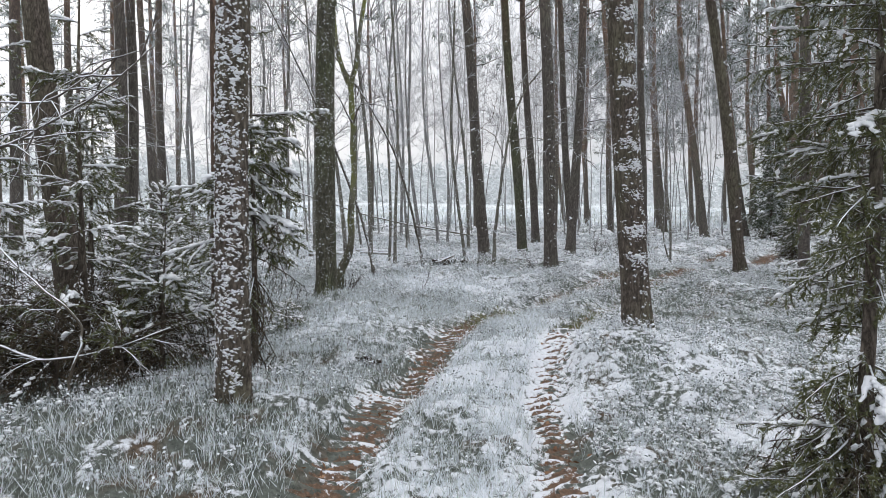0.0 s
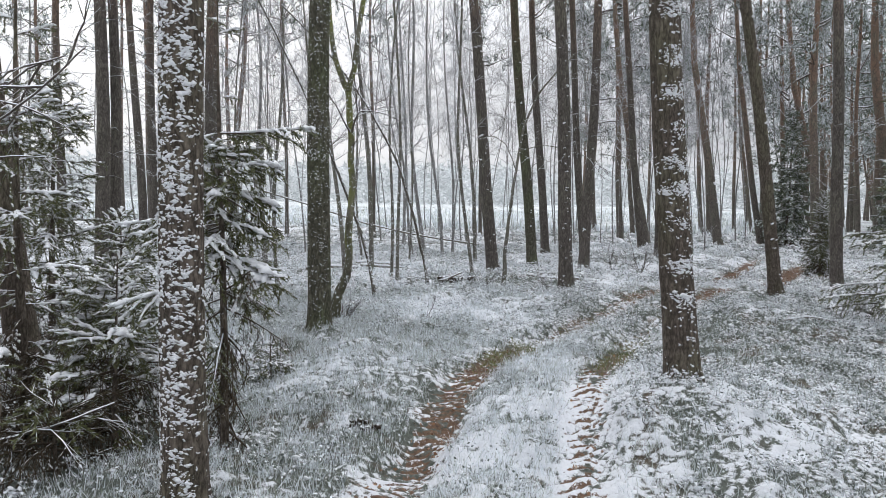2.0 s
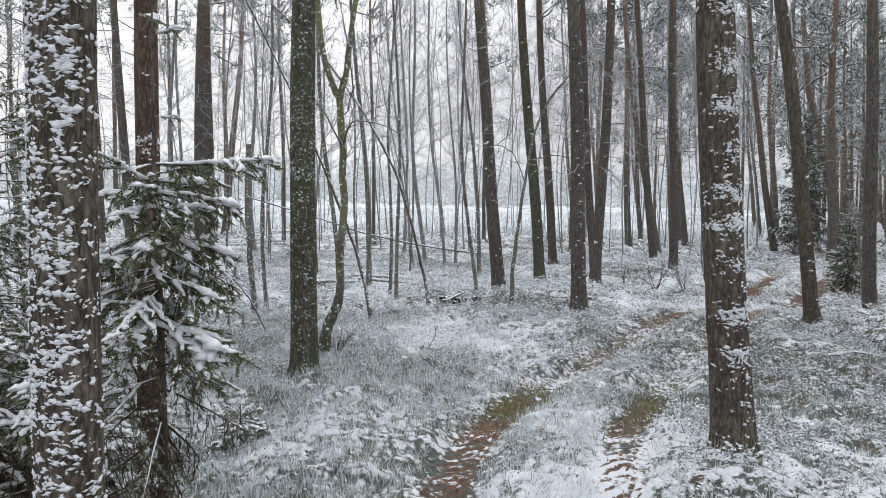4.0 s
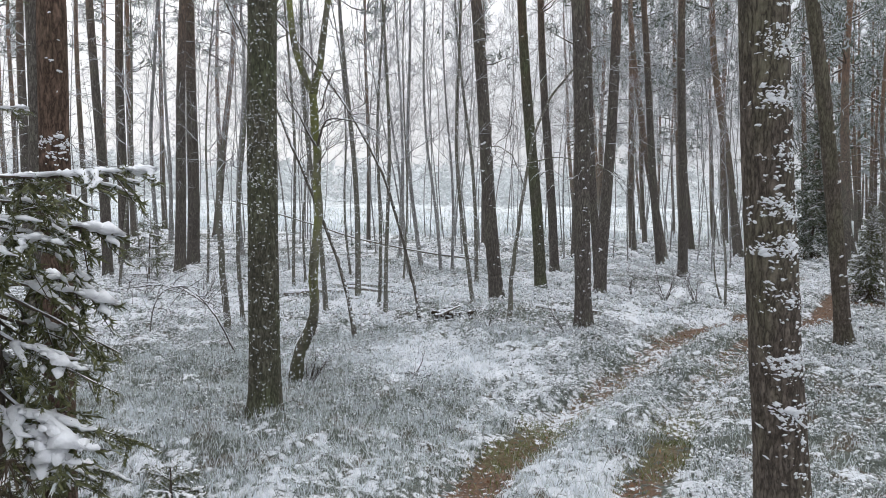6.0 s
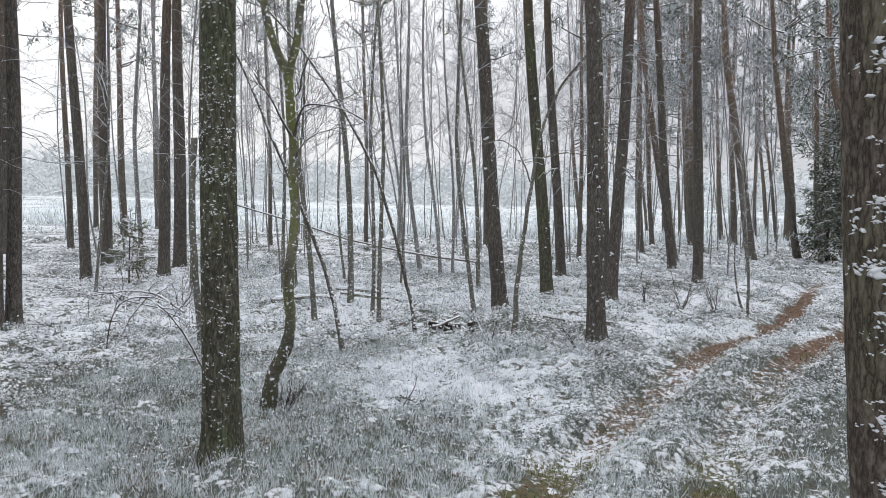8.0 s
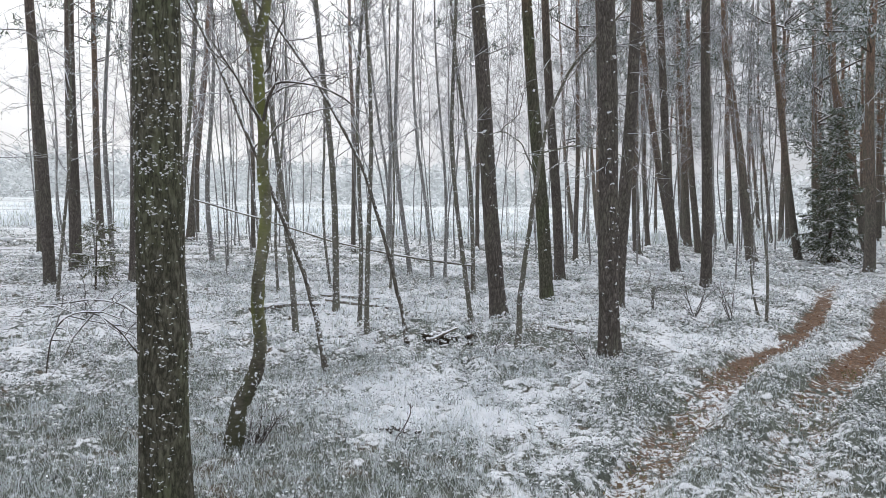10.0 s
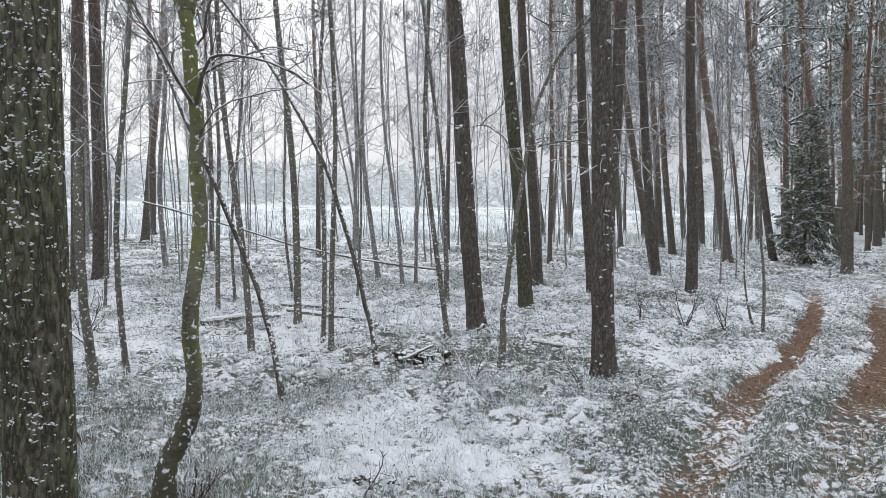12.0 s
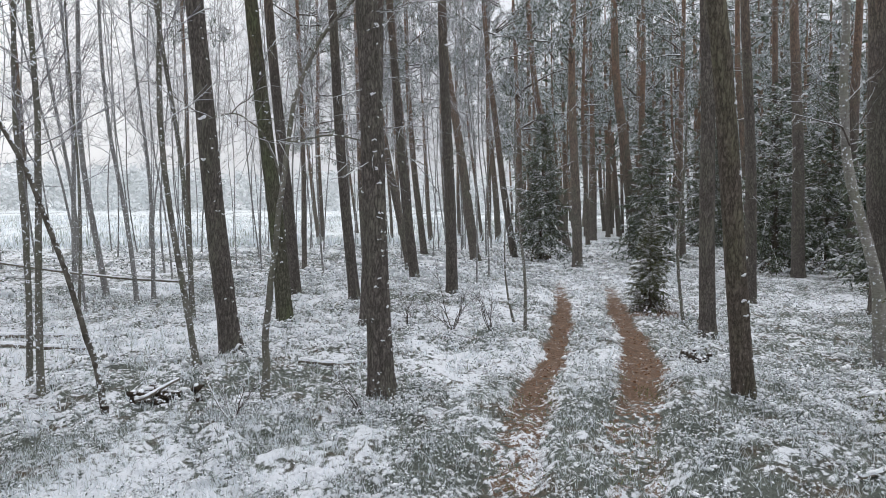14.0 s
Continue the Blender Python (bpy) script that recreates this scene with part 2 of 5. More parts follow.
def lug_marks(x, y):
    """Herringbone of a tractor tyre: 0 to 1, one ridge every 0.115 m along the rut."""
    out = 0
    yy = np.linspace(-9, 34, 860)
    for rut in (RUT_L, RUT_R):
        run = np.convolve(np.pad(np.interp(yy, *rut), 14, "edge"), np.ones(29) / 29, "valid")
        along = np.concatenate([[0], np.cumsum(np.hypot(np.diff(run), np.diff(yy)))])
        slope = np.interp(y, yy, np.gradient(run, yy))
        dx = x - np.interp(y, yy, run)
        d = dx / np.sqrt(1 + slope * slope)
        s = np.interp(y + dx * slope / (1 + slope * slope), yy, along) + 0.7 * np.abs(d) + 0.05 * (vnoise(x * 5, y * 5, 21) - 0.5)
        out = np.maximum(out, (0.5 + 0.5 * np.sin(2 * np.pi * s / 0.115)) * (1 - np.clip((np.abs(d) - 0.2) / 0.12, 0, 1)))
    return out * np.clip((26 - y) / 8, 0, 1)


def land(x, y):
    """Height of the bare ground."""
    x, y = np.asarray(x, float), np.asarray(y, float)
    z = 0.03 + 0 * x
    for a, b, h, s in HUMPS:
        z = z + h * np.exp(-((x - a) ** 2 + (y - b) ** 2) / (2 * s * s))
    far = np.clip((y - 36) / 16, 0, 1) * np.clip((30 - x) / 20, 0, 1)
    z = z - 0.7 * far * far * (3 - 2 * far)
    return z


def pillows(x, y):
    """Snow-covered tussocks: rounded tops with sharp creases between them, 0 to 1."""
    u, v = 0.8 * x - 0.6 * y, 0.6 * x + 0.8 * y
    a = np.abs(2 * vnoise(u * 5.2 + 0.9 * vnoise(x * 3, y * 3, 83), v * 5.2, 81) - 1)
    b = np.abs(2 * vnoise(x * 9.7, y * 9.7 + 0.8 * vnoise(u * 4, v * 4, 84), 82) - 1)
    return 0.6 * a + 0.4 * b


def ground_height(x, y):
    x, y = np.asarray(x, float), np.asarray(y, float)
    z = land(x, y)
    near = np.clip((45 - np.hypot(x, y)) / 30, 0, 1)
    z = z + near * (0.09 * (vnoise(x * 1.1, y * 1.1, 1) - 0.5) + 0.085 * (vnoise(x * 4, y * 4, 2) - 0.5) + 0.015 * (vnoise(x * 11, y * 11, 3) - 0.5))
    z = z + near * 0.075 * (pillows(x, y) - 0.4) * (1 - 0.85 * rut_part(x, y, RUT_L, 0.16, 0.2)) * (1 - 0.85 * rut_part(x, y, RUT_R, 0.16, 0.2))
    return z - rut_depth(x, y) * 0.09 + (lug_marks(x, y) - 0.5) * 0.028 * (0.4 + vnoise(x * 3, y * 3, 8)) * np.interp(y, (7.0, 8.0), (1.0, 0.35))


def steps(parts):
    out = []
    for a, b, s in parts:
        out.extend(np.linspace(a, b, max(1, round((b - a) / s)), endpoint=False))
    return np.array(out + [parts[-1][1]])


def mesh_from(name, verts, faces, mats, smooth=True, index=None):
    me = bpy.data.meshes.new(name)
    verts = np.asarray(verts, np.float32)
    faces = np.asarray(faces, np.int32)
    k = faces.shape[1]
    me.vertices.add(len(verts))
    me.vertices.foreach_set("co", verts.ravel())
    me.loops.add(faces.size)
    me.loops.foreach_set("vertex_index", faces.ravel())
    me.polygons.add(len(faces))
    me.polygons.foreach_set("loop_start", np.arange(0, faces.size, k, dtype=np.int32))
    me.polygons.foreach_set("loop_total", np.full(len(faces), k, np.int32))
    me.polygons.foreach_set("use_smooth", np.full(len(faces), smooth))
    for m in mats if isinstance(mats, (list, tuple)) else [mats]:
        me.materials.append(m)
    if index is not None:
        me.polygons.foreach_set("material_index", np.asarray(index, np.int32))
    me.update(calc_edges=True)
    return me


def ground_material():
    m, n, l, p = material("snowy_forest_floor", 0.85, 0.15)
    v = coords(n, l, world_space=True)

    def att(name):
        a = n.new("ShaderNodeAttribute")
        a.attribute_name = name
        return a.outputs["Fac"]

    # small domes of snow a hand's width apart, with gaps where the plants show
    warp = n.new("ShaderNodeTexNoise")
    warp.inputs["Scale"].default_value, warp.inputs["Detail"].default_value = 9.0, 2.0
    l.new(v, warp.inputs["Vector"])
    bent = n.new("ShaderNodeVectorMath")
    bent.operation = "MULTIPLY_ADD"
    l.new(warp.outputs["Color"], bent.inputs[0])
    bent.inputs[1].default_value = (0.09, 0.09, 0.09)
    l.new(v, bent.inputs[2])
    cells = n.new("ShaderNodeTexVoronoi")
    cells.feature = "SMOOTH_F1"
    cells.inputs["Scale"].default_value, cells.inputs["Smoothness"].default_value = 17.0, 0.35
    l.new(bent.outputs[0], cells.inputs["Vector"])
    dome = arith(n, l, "SUBTRACT", 0.62, cells.outputs["Distance"])
    fine, mid, big = noise_tex(n, l, v, 30, 5, 0.7), noise_tex(n, l, v, 8, 4, 0.62), noise_tex(n, l, v, 0.9, 3)
    hue = noise_tex(n, l, v, 3.1, 3)
    brown = ramp(n, l, fine, (0.3, (0.035, 0.027, 0.02)), (0.55, (0.11, 0.082, 0.058)), (0.75, (0.19, 0.15, 0.11)))
    green = ramp(n, l, fine, (0.3, (0.045, 0.05, 0.042)), (0.7, (0.15, 0.165, 0.145)))
    litter = mixed(n, l, ramp(n, l, hue, (0.3, GREY(0)), (0.48, GREY(1))), brown, green)
    grit = noise_tex(n, l, v, 95, 3, 0.7)
    cover = arith(n, l, "ADD", arith(n, l, "ADD", arith(n, l, "MULTIPLY", fine, 0.6), arith(n, l, "MULTIPLY", arith(n, l, "SUBTRACT", grit, 0.75), 0.5)), arith(n, l, "ADD", arith(n, l, "MULTIPLY", mid, 0.75), arith(n, l, "MULTIPLY", big, 0.35)))
    cover = arith(n, l, "ADD", cover, arith(n, l, "ADD", arith(n, l, "MULTIPLY", arith(n, l, "SUBTRACT", dome, 0.06), 0.55), arith(n, l, "MULTIPLY", att("pillow"), 0.42)))
    cover = arith(n, l, "ADD", cover, arith(n, l, "MULTIPLY", arith(n, l, "SUBTRACT", att("snowy"), 0.5), 0.6))
    cover = arith(n, l, "ADD", cover, arith(n, l, "MULTIPLY", att("lug"), 0.12))
    white = ramp(n, l, cover, (0.78, GREY(0)), (0.94, GREY(1)))
    snow = mixed(n, l, fine, (0.54, 0.56, 0.6), (0.76, 0.775, 0.8))
    snow = mixed(n, l, att("field"), snow, ramp(n, l, mid, (0.35, (0.46, 0.49, 0.5)), (0.65, (0.6, 0.63, 0.65))))
    top = mixed(n, l, white, litter, snow)
    # bare soil along the wheel ruts, with broken snow left between the tyre's lugs
    soil = ramp(n, l, noise_tex(n, l, v, 38, 6, 0.75), (0.3, (0.042, 0.032, 0.025)), (0.55, (0.145, 0.09, 0.06)), (0.75, (0.27, 0.19, 0.13)))
    moss = ramp(n, l, noise_tex(n, l, v, 45, 5, 0.7), (0.3, (0.045, 0.046, 0.022)), (0.7, (0.15, 0.15, 0.075)))
    mossy = ramp(n, l, arith(n, l, "ADD", att("moss"), arith(n, l, "MULTIPLY", arith(n, l, "SUBTRACT", mid, 0.5), 1.2)), (0.4, GREY(0)), (0.7, GREY(1)))
    soil = mixed(n, l, mossy, soil, moss)
    edge = arith(n, l, "ADD", att("bare"), arith(n, l, "ADD", arith(n, l, "MULTIPLY", arith(n, l, "SUBTRACT", mid, 0.5), 1.5), arith(n, l, "MULTIPLY", arith(n, l, "SUBTRACT", fine, 0.5), 1.5)))
    edge = arith(n, l, "SUBTRACT", edge, arith(n, l, "MULTIPLY", att("lug"), 0.75))
    patch = arith(n, l, "ADD", arith(n, l, "MULTIPLY", mid, 0.8), arith(n, l, "MULTIPLY", fine, 0.75))
    soil = mixed(n, l, ramp(n, l, patch, (0.9, GREY(0)), (0.98, GREY(1))), soil, snow)
    l.new(mixed(n, l, ramp(n, l, edge, (0.45, GREY(0)), (0.51, GREY(1))), top, soil), p.inputs["Base Color"])
    bumped(n, l, p, mixed(n, l, 0.45, mixed(n, l, 0.5, fine, mid), dome), 0.9, 0.035)
    return m


def median_strip(x, y):
    a, b = rut_distance(x, y, RUT_L), rut_distance(x, y, RUT_R)
    return np.clip(np.minimum(a, -b) / 0.15, 0, 1)


def tufts(x, y):
    """Where the low plants stand in clumps, 0 to 1; open snow lies between them."""
    return np.clip((0.6 * vnoise(x * 2.1, y * 2.1, 71) + 0.4 * vnoise(x * 5.3, y * 5.3, 72) - 0.36) * 4, 0, 1)


def snowiness(x, y):
    """Where open snow lies: clearings, the strip between the ruts, and the field."""
    s = 0.45 + 0.36 * (vnoise(x * 0.7, y * 0.7, 31) - 0.5)
    s = s + 0.3 * (0.55 - tufts(x, y))
    for a, b, u, v, k in ((-0.3, 11.3, 1.7, 0.9, 0.38), (0.25, 5.5, 0.4, 0.7, 0.5), (1.9, 4.6, 0.8, 0.8, 0.12), (-1.9, 14.5, 2.2, 1.6, 0.1), (5.0, 14.5, 1.6, 2.6, 0.1), (-3, 18.5, 5.0, 3.0, 0.18)):
        s = s + k * np.exp(-(((x - a) / u) ** 2 + ((y - b) / v) ** 2))
    for a, b, u, v, k in ((-2.9, 9.7, 2.1, 2.3, 0.45), (-0.7, 7.6, 0.8, 1.7, 0.28), (-2.75, 5.25, 1.35, 1.0, 1.1), (1.0, 14.0, 2.2, 1.4, 0.15), (-0.2, 14.8, 1.2, 0.8, 0.2), (3.4, 8.4, 1.7, 2.4, 0.45), (3.2, 11.6, 1.6, 1.5, 0.2), (0.6, 12.6, 1.6, 0.9, 0.2), (-2.4, 3.6, 1.9, 1.0, 0.55), (1.8, 3.1, 0.5, 0.5, 0.6), (9.5, 13.0, 3.0, 4.0, 0.35)):
        s = s - k * np.exp(-(((x - a) / u) ** 2 + ((y - b) / v) ** 2))
    s = s + 0.28 * rut_depth(x, y) * np.interp(y, (8.6, 9.4, 12, 12.8), (0, 1, 1, 0))
    return np.clip(s + 0.2 * np.clip((y - 32) / 10, 0, 1) + 0.2 * median_strip(x, y) * np.clip((7.5 - y) / 1.5, 0, 1) + 0.04 * np.clip((rut_distance(x, y, RUT_R) - 0.15) / 0.2, 0, 1) * np.clip((1.6 - rut_distance(x, y, RUT_R)) / 0.6, 0, 1) * np.clip((9 - y) / 2, 0, 1), 0, 1.2)


gx = steps([(-500, -60, 40), (-60, -16, 2.0), (-16, -6, 0.3), (-6, -2.2, 0.08), (-2.2, 4.2, 0.04), (4.2, 9, 0.09), (9, 20, 0.3), (20, 60, 2.0), (60, 500, 40)])
gy = steps([(-300, -20, 20), (-20, -4, 1.0), (-4, 1.4, 0.15), (1.4, 12.4, 0.042), (12.4, 19, 0.1), (19, 34, 0.3), (34, 70, 1.5), (70, 300, 10), (300, 900, 60)])
GX, GY = np.meshgrid(gx, gy)
nx, ny = len(gx), len(gy)
q = (np.arange(ny - 1)[:, None] * nx + np.arange(nx - 1)[None, :]).ravel()
g_me = mesh_from("ground", np.stack([GX.ravel(), GY.ravel(), ground_height(GX, GY).ravel()], 1), np.stack([q, q + 1, q + nx + 1, q + nx], 1), ground_material())
for att_name, att_value in (("bare", rut_bare(GX, GY)), ("lug", lug_marks(GX, GY) * np.interp(GY, (7.0, 8.0, 9.2, 10.2, 11.5, 13), (1.0, 0.35, 0.2, 0.25, 0.4, 0.2))), ("snowy", snowiness(GX, GY)), ("field", np.clip((GY - 30) / 12, 0, 1)), ("moss", np.interp(GY, *MOSS)), ("pillow", pillows(GX, GY))):
    g_att = g_me.attributes.new(att_name, "FLOAT", "POINT")
    g_att.data.foreach_set("value", att_value.ravel().astype(np.float32))
ground = tagged(new("ground", g_me), "uneven forest floor with thin patchy snow over litter", "ground", kind="structure")


def at_ground(x, y, sink=0.0):
    return float(ground_height(np.array([x]), np.array([y]))[0]) - sink

# ---- builders for trees ----
class Bag:
    """Collects triangles for one mesh."""

    def __init__(self):
        self.v, self.f, self.n = [], [], 0

    def add(self, verts, tris):
        self.v.append(np.asarray(verts, np.float32))
        self.f.append(np.asarray(tris, np.int32) + self.n)
        self.n += len(verts)

    def mesh(self, name, mat, smooth=True):
        return mesh_from(name, np.concatenate(self.v), np.concatenate(self.f), mat, smooth)


def part(name, mesh, parent, label="", at=None):
    """One mesh object under a thing or a part."""
    ob = new(name, mesh)
    ob.parent = parent
    if at is not None:
        ob.matrix_basis = at
    return tagged(ob, label) if label else ob


def thing(name, x, y, label, category, group="", z=None, turn=0.0):
    e = new(name)
    e.empty_display_size = 0.2
    e.matrix_basis = pose(x, y, at_ground(x, y) if z is None else z, 0, 0, turn)
    return tagged(e, label, category, group)


def unit(v):
    v = np.asarray(v, float)
    return v / (np.linalg.norm(v) + 1e-9)


def tube(bag, pts, radii, sides=6, flat=1.0, rough=None, cap=True):
    """A round limb along pts."""
    pts, radii = np.asarray(pts, float), np.asarray(radii, float)
    t = np.gradient(pts, axis=0)
    t /= np.linalg.norm(t, axis=1)[:, None] + 1e-9
    run = np.abs(unit(pts[-1] - pts[0]))
    ref = np.array([[0, 1.0, 0]]) if run[2] > 0.7 else np.array([[0, 0, 1.0]])
    u = np.cross(ref, t)
    u /= np.linalg.norm(u, axis=1)[:, None] + 1e-9
    w = np.cross(t, u)
    a = np.arange(sides) / sides * 2 * np.pi
    ring = np.cos(a)[None, :, None] * u[:, None, :] + flat * np.sin(a)[None, :, None] * w[:, None, :]
    rr = radii[:, None] * (1 if rough is None else rough)
    v = (pts[:, None, :] + ring * rr[:, :, None]).reshape(-1, 3)
    k = len(pts)
    i = (np.arange(k - 1)[:, None] * sides + np.arange(sides)[None, :]).ravel()
    j = (np.arange(k - 1)[:, None] * sides + (np.arange(sides)[None, :] + 1) % sides).ravel()
    f = np.concatenate([np.stack([i, j, j + sides], 1), np.stack([i, j + sides, i + sides], 1)])
    if cap:
        v = np.concatenate([v, pts[:1], pts[-1:]])
        s = np.arange(sides)
        b0 = (k - 1) * sides
        f = np.concatenate([f, np.stack([(s + 1) % sides, s, np.full(sides, k * sides)], 1), np.stack([b0 + s, b0 + (s + 1) % sides, np.full(sides, k * sides + 1)], 1)])
    bag.add(v, f)


def limb_path(rng, start, way, length, n=5, wander=0.15, droop=0.0, lift=0.0):
    """A crooked limb: points from start along way, sagging or lifting towards its tip."""
    p, d, out = np.array(start, float), unit(way), [np.array(start, float)]
    for i in range(n - 1):
        d = unit(d + rng.normal(0, wander, 3) + np.array([0, 0, (lift - droop) / (n - 1)]))
        p = p + d * length / (n - 1)
        out.append(p.copy())
    return np.array(out)


ICO_V = np.array([(0, 0, 1), (0.894, 0, 0.447), (0.276, 0.851, 0.447), (-0.724, 0.526, 0.447), (-0.724, -0.526, 0.447), (0.276, -0.851, 0.447),
                  (0.724, 0.526, -0.447), (-0.276, 0.851, -0.447), (-0.894, 0, -0.447), (-0.276, -0.851, -0.447), (0.724, -0.526, -0.447), (0, 0, -1)])
ICO_F = np.array([(0, 1, 2), (0, 2, 3), (0, 3, 4), (0, 4, 5), (0, 5, 1)] + [(1, 6, 2), (2, 7, 3), (3, 8, 4), (4, 9, 5), (5, 10, 1)]
                 + [(6, 7, 2), (7, 8, 3), (8, 9, 4), (9, 10, 5), (10, 6, 1)] + [(11, 7, 6), (11, 8, 7), (11, 9, 8), (11, 10, 9), (11, 6, 10)])


OCTA_V = np.array([(1, 0, 0), (0, 1, 0), (-1, 0, 0), (0, -1, 0), (0, 0, 1), (0, 0, -1)], float)
OCTA_F = np.array([(0, 1, 4), (1, 2, 4), (2, 3, 4), (3, 0, 4), (1, 0, 5), (2, 1, 5), (3, 2, 5), (0, 3, 5)])


def blobs(bag, rng, centres, axes_u, axes_v, axes_n, su, sv, sn, lumpy=0.3, fine=True):
    """Many small lumps at once, each stretched along its own three axes."""
    k = len(centres)
    bv, bf = (ICO_V, ICO_F) if fine else (OCTA_V, OCTA_F)
    base = bv[None] * (1 + rng.uniform(-lumpy, lumpy, (k, len(bv), 1)))
    v = centres[:, None] + base[:, :, 0:1] * (axes_u * su[:, None])[:, None] + base[:, :, 1:2] * (axes_v * sv[:, None])[:, None] + base[:, :, 2:3] * (axes_n * sn[:, None])[:, None]
    f = bf[None] + (np.arange(k) * len(bv))[:, None, None]
    bag.add(v.reshape(-1, 3), f.reshape(-1, 3))


def spikes(bag, roots, ways, lengths, widths, rng):
    """Many needles at once: one narrow triangle each."""
    k = len(roots)
    ways = ways / (np.linalg.norm(ways, axis=1)[:, None] + 1e-9)
    side = np.cross(ways, rng.normal(0, 1, (k, 3)))
    side /= np.linalg.norm(side, axis=1)[:, None] + 1e-9
    s = side * (widths * 0.5)[:, None]
    v = np.stack([roots + s, roots + ways * lengths[:, None], roots - s], 1).reshape(-1, 3)
    bag.add(v, np.arange(k)[:, None] * 3 + np.array([[0, 1, 2]]))


def blades(bag, roots, ways, lengths, widths, rng, mid=0.55):
    """Many narrow pointed blades at once: each a kite of two triangles."""
    k = len(roots)
    ways = ways / (np.linalg.norm(ways, axis=1)[:, None] + 1e-9)
    side = np.cross(ways, rng.normal(0, 1, (k, 3)))
    side /= np.linalg.norm(side, axis=1)[:, None] + 1e-9
    tip = roots + ways * lengths[:, None]
    m = roots + ways * (lengths * mid)[:, None]
    s = side * (widths * 0.5)[:, None]
    v = np.stack([roots, m + s, tip, m - s], 1).reshape(-1, 3)
    i = np.arange(k)[:, None] * 4
    bag.add(v, np.concatenate([i + np.array([[0, 1, 2]]), i + np.array([[0, 2, 3]])]))


def trunk_path(h, lean, lean_y, n, wob, seed, straighten=7.0):
    z = np.concatenate([[-0.15, 0.0, 0.08, 0.2], np.linspace(0.45, h, n)])
    low, high = np.minimum(z, straighten), np.maximum(z - straighten, 0)
    off = low + 0.45 * high
    x = lean * off + wob * np.sin(z * 0.55 + seed) * np.clip(z / 3, 0, 1)
    y = lean_y * off + wob * np.cos(z * 0.43 + seed * 1.7) * np.clip(z / 3, 0, 1)
    return np.stack([x, y, z], 1)


def trunk_radius(z, r, h, flare=0.24):
    zz = np.maximum(z, 0)
    return r * (1 + flare * np.exp(-zz / 0.16)) * (1.04 - 0.82 * (zz / h) ** 1.1) * np.where(z < 0, 1.1, 1)


def path_at(path, z):
    return np.array([np.interp(z, path[:, 2], path[:, 0]), np.interp(z, path[:, 2], path[:, 1]), z])


def bark_snow(rng, path, r, h, count, z0, z1, facing, spread, size, ledges=()):
    """Wet snow stuck to the bark: ragged flecks on one side, and thicker ledges on old branch whorls."""
    bag = Bag()
    # seeds of small ragged clusters, each of a few lumps strung sideways
    k = count // 3 + 1
    z = rng.uniform(z0, z1, k)
    ang = facing + rng.normal(0, spread, k)
    big = np.minimum(rng.lognormal(0, 0.5, k), 1.9)
    for lz in ledges:
        m = int(80 * (0.6 + rng.random()))
        z = np.concatenate([z, lz + rng.normal(0, 0.038, m) + 0.05 * rng.random()])
        ang = np.concatenate([ang, facing + rng.normal(0, spread * 1.05, m)])
        big = np.concatenate([big, 0.92 * rng.lognormal(0, 0.45, m)])
    each = 3
    z, ang, big = np.repeat(z, each), np.repeat(ang, each), np.repeat(big, each)
    n0 = len(z)
    s = size * big * rng.uniform(0.55, 1.1, n0)
    ang = ang + rng.normal(0, 1, n0) * s / r * 1.1
    z = z + rng.normal(0, 1, n0) * s * 0.55
    rad = trunk_radius(z, r, h)
    c = np.stack([np.interp(z, path[:, 2], path[:, 0]), np.interp(z, path[:, 2], path[:, 1]), z], 1)
    n = np.stack([np.cos(ang), np.sin(ang), np.zeros(n0)], 1)
    u = np.stack([-np.sin(ang), np.cos(ang), rng.normal(0, 0.45, n0)], 1)
    u /= np.linalg.norm(u, axis=1)[:, None]
    w = np.cross(n, u)
    blobs(bag, rng, c + n * (rad + s * 0.05)[:, None], u, w, n, s * rng.uniform(0.8, 1.6, n0), s * rng.uniform(0.4, 0.8, n0), s * rng.uniform(0.35, 0.75, n0), 0.45, count < 1000)
    return bag.mesh("bark_snow", M_SNOW)


def trunk_mesh(path, r, h, mat, sides=9, rugged=0.0, seed=0, flare=0.24):
    bag = Bag()
    rr = trunk_radius(path[:, 2], r, h, flare)
    rough = None
    if rugged:
        a = np.arange(sides) / sides * 2 * np.pi
        A, Z = np.meshgrid(a, path[:, 2])
        # upright plates with furrows between them, drifting sideways with height
        drift = 1.3 * (vnoise(Z * 2.2 + seed, Z * 0.7, 11) - 0.5)
        cell = vnoise((A + 0 * Z) * 5.5 + drift * 2 + seed, Z * 4.5, 12)
        ridge = np.abs(vnoise(A * 7.0 + drift * 3 + seed, Z * 6, 13) * 2 - 1)
        root = 0.12 * np.exp(-np.maximum(Z, 0) / 0.18) * np.sin(A * 4 + seed)
        rough = 1 + rugged * (ridge * 1.3 + cell * 0.6 - 0.9) + root
    tube(bag, path, rr, sides, rough=rough)
    return bag.mesh("trunk", mat)


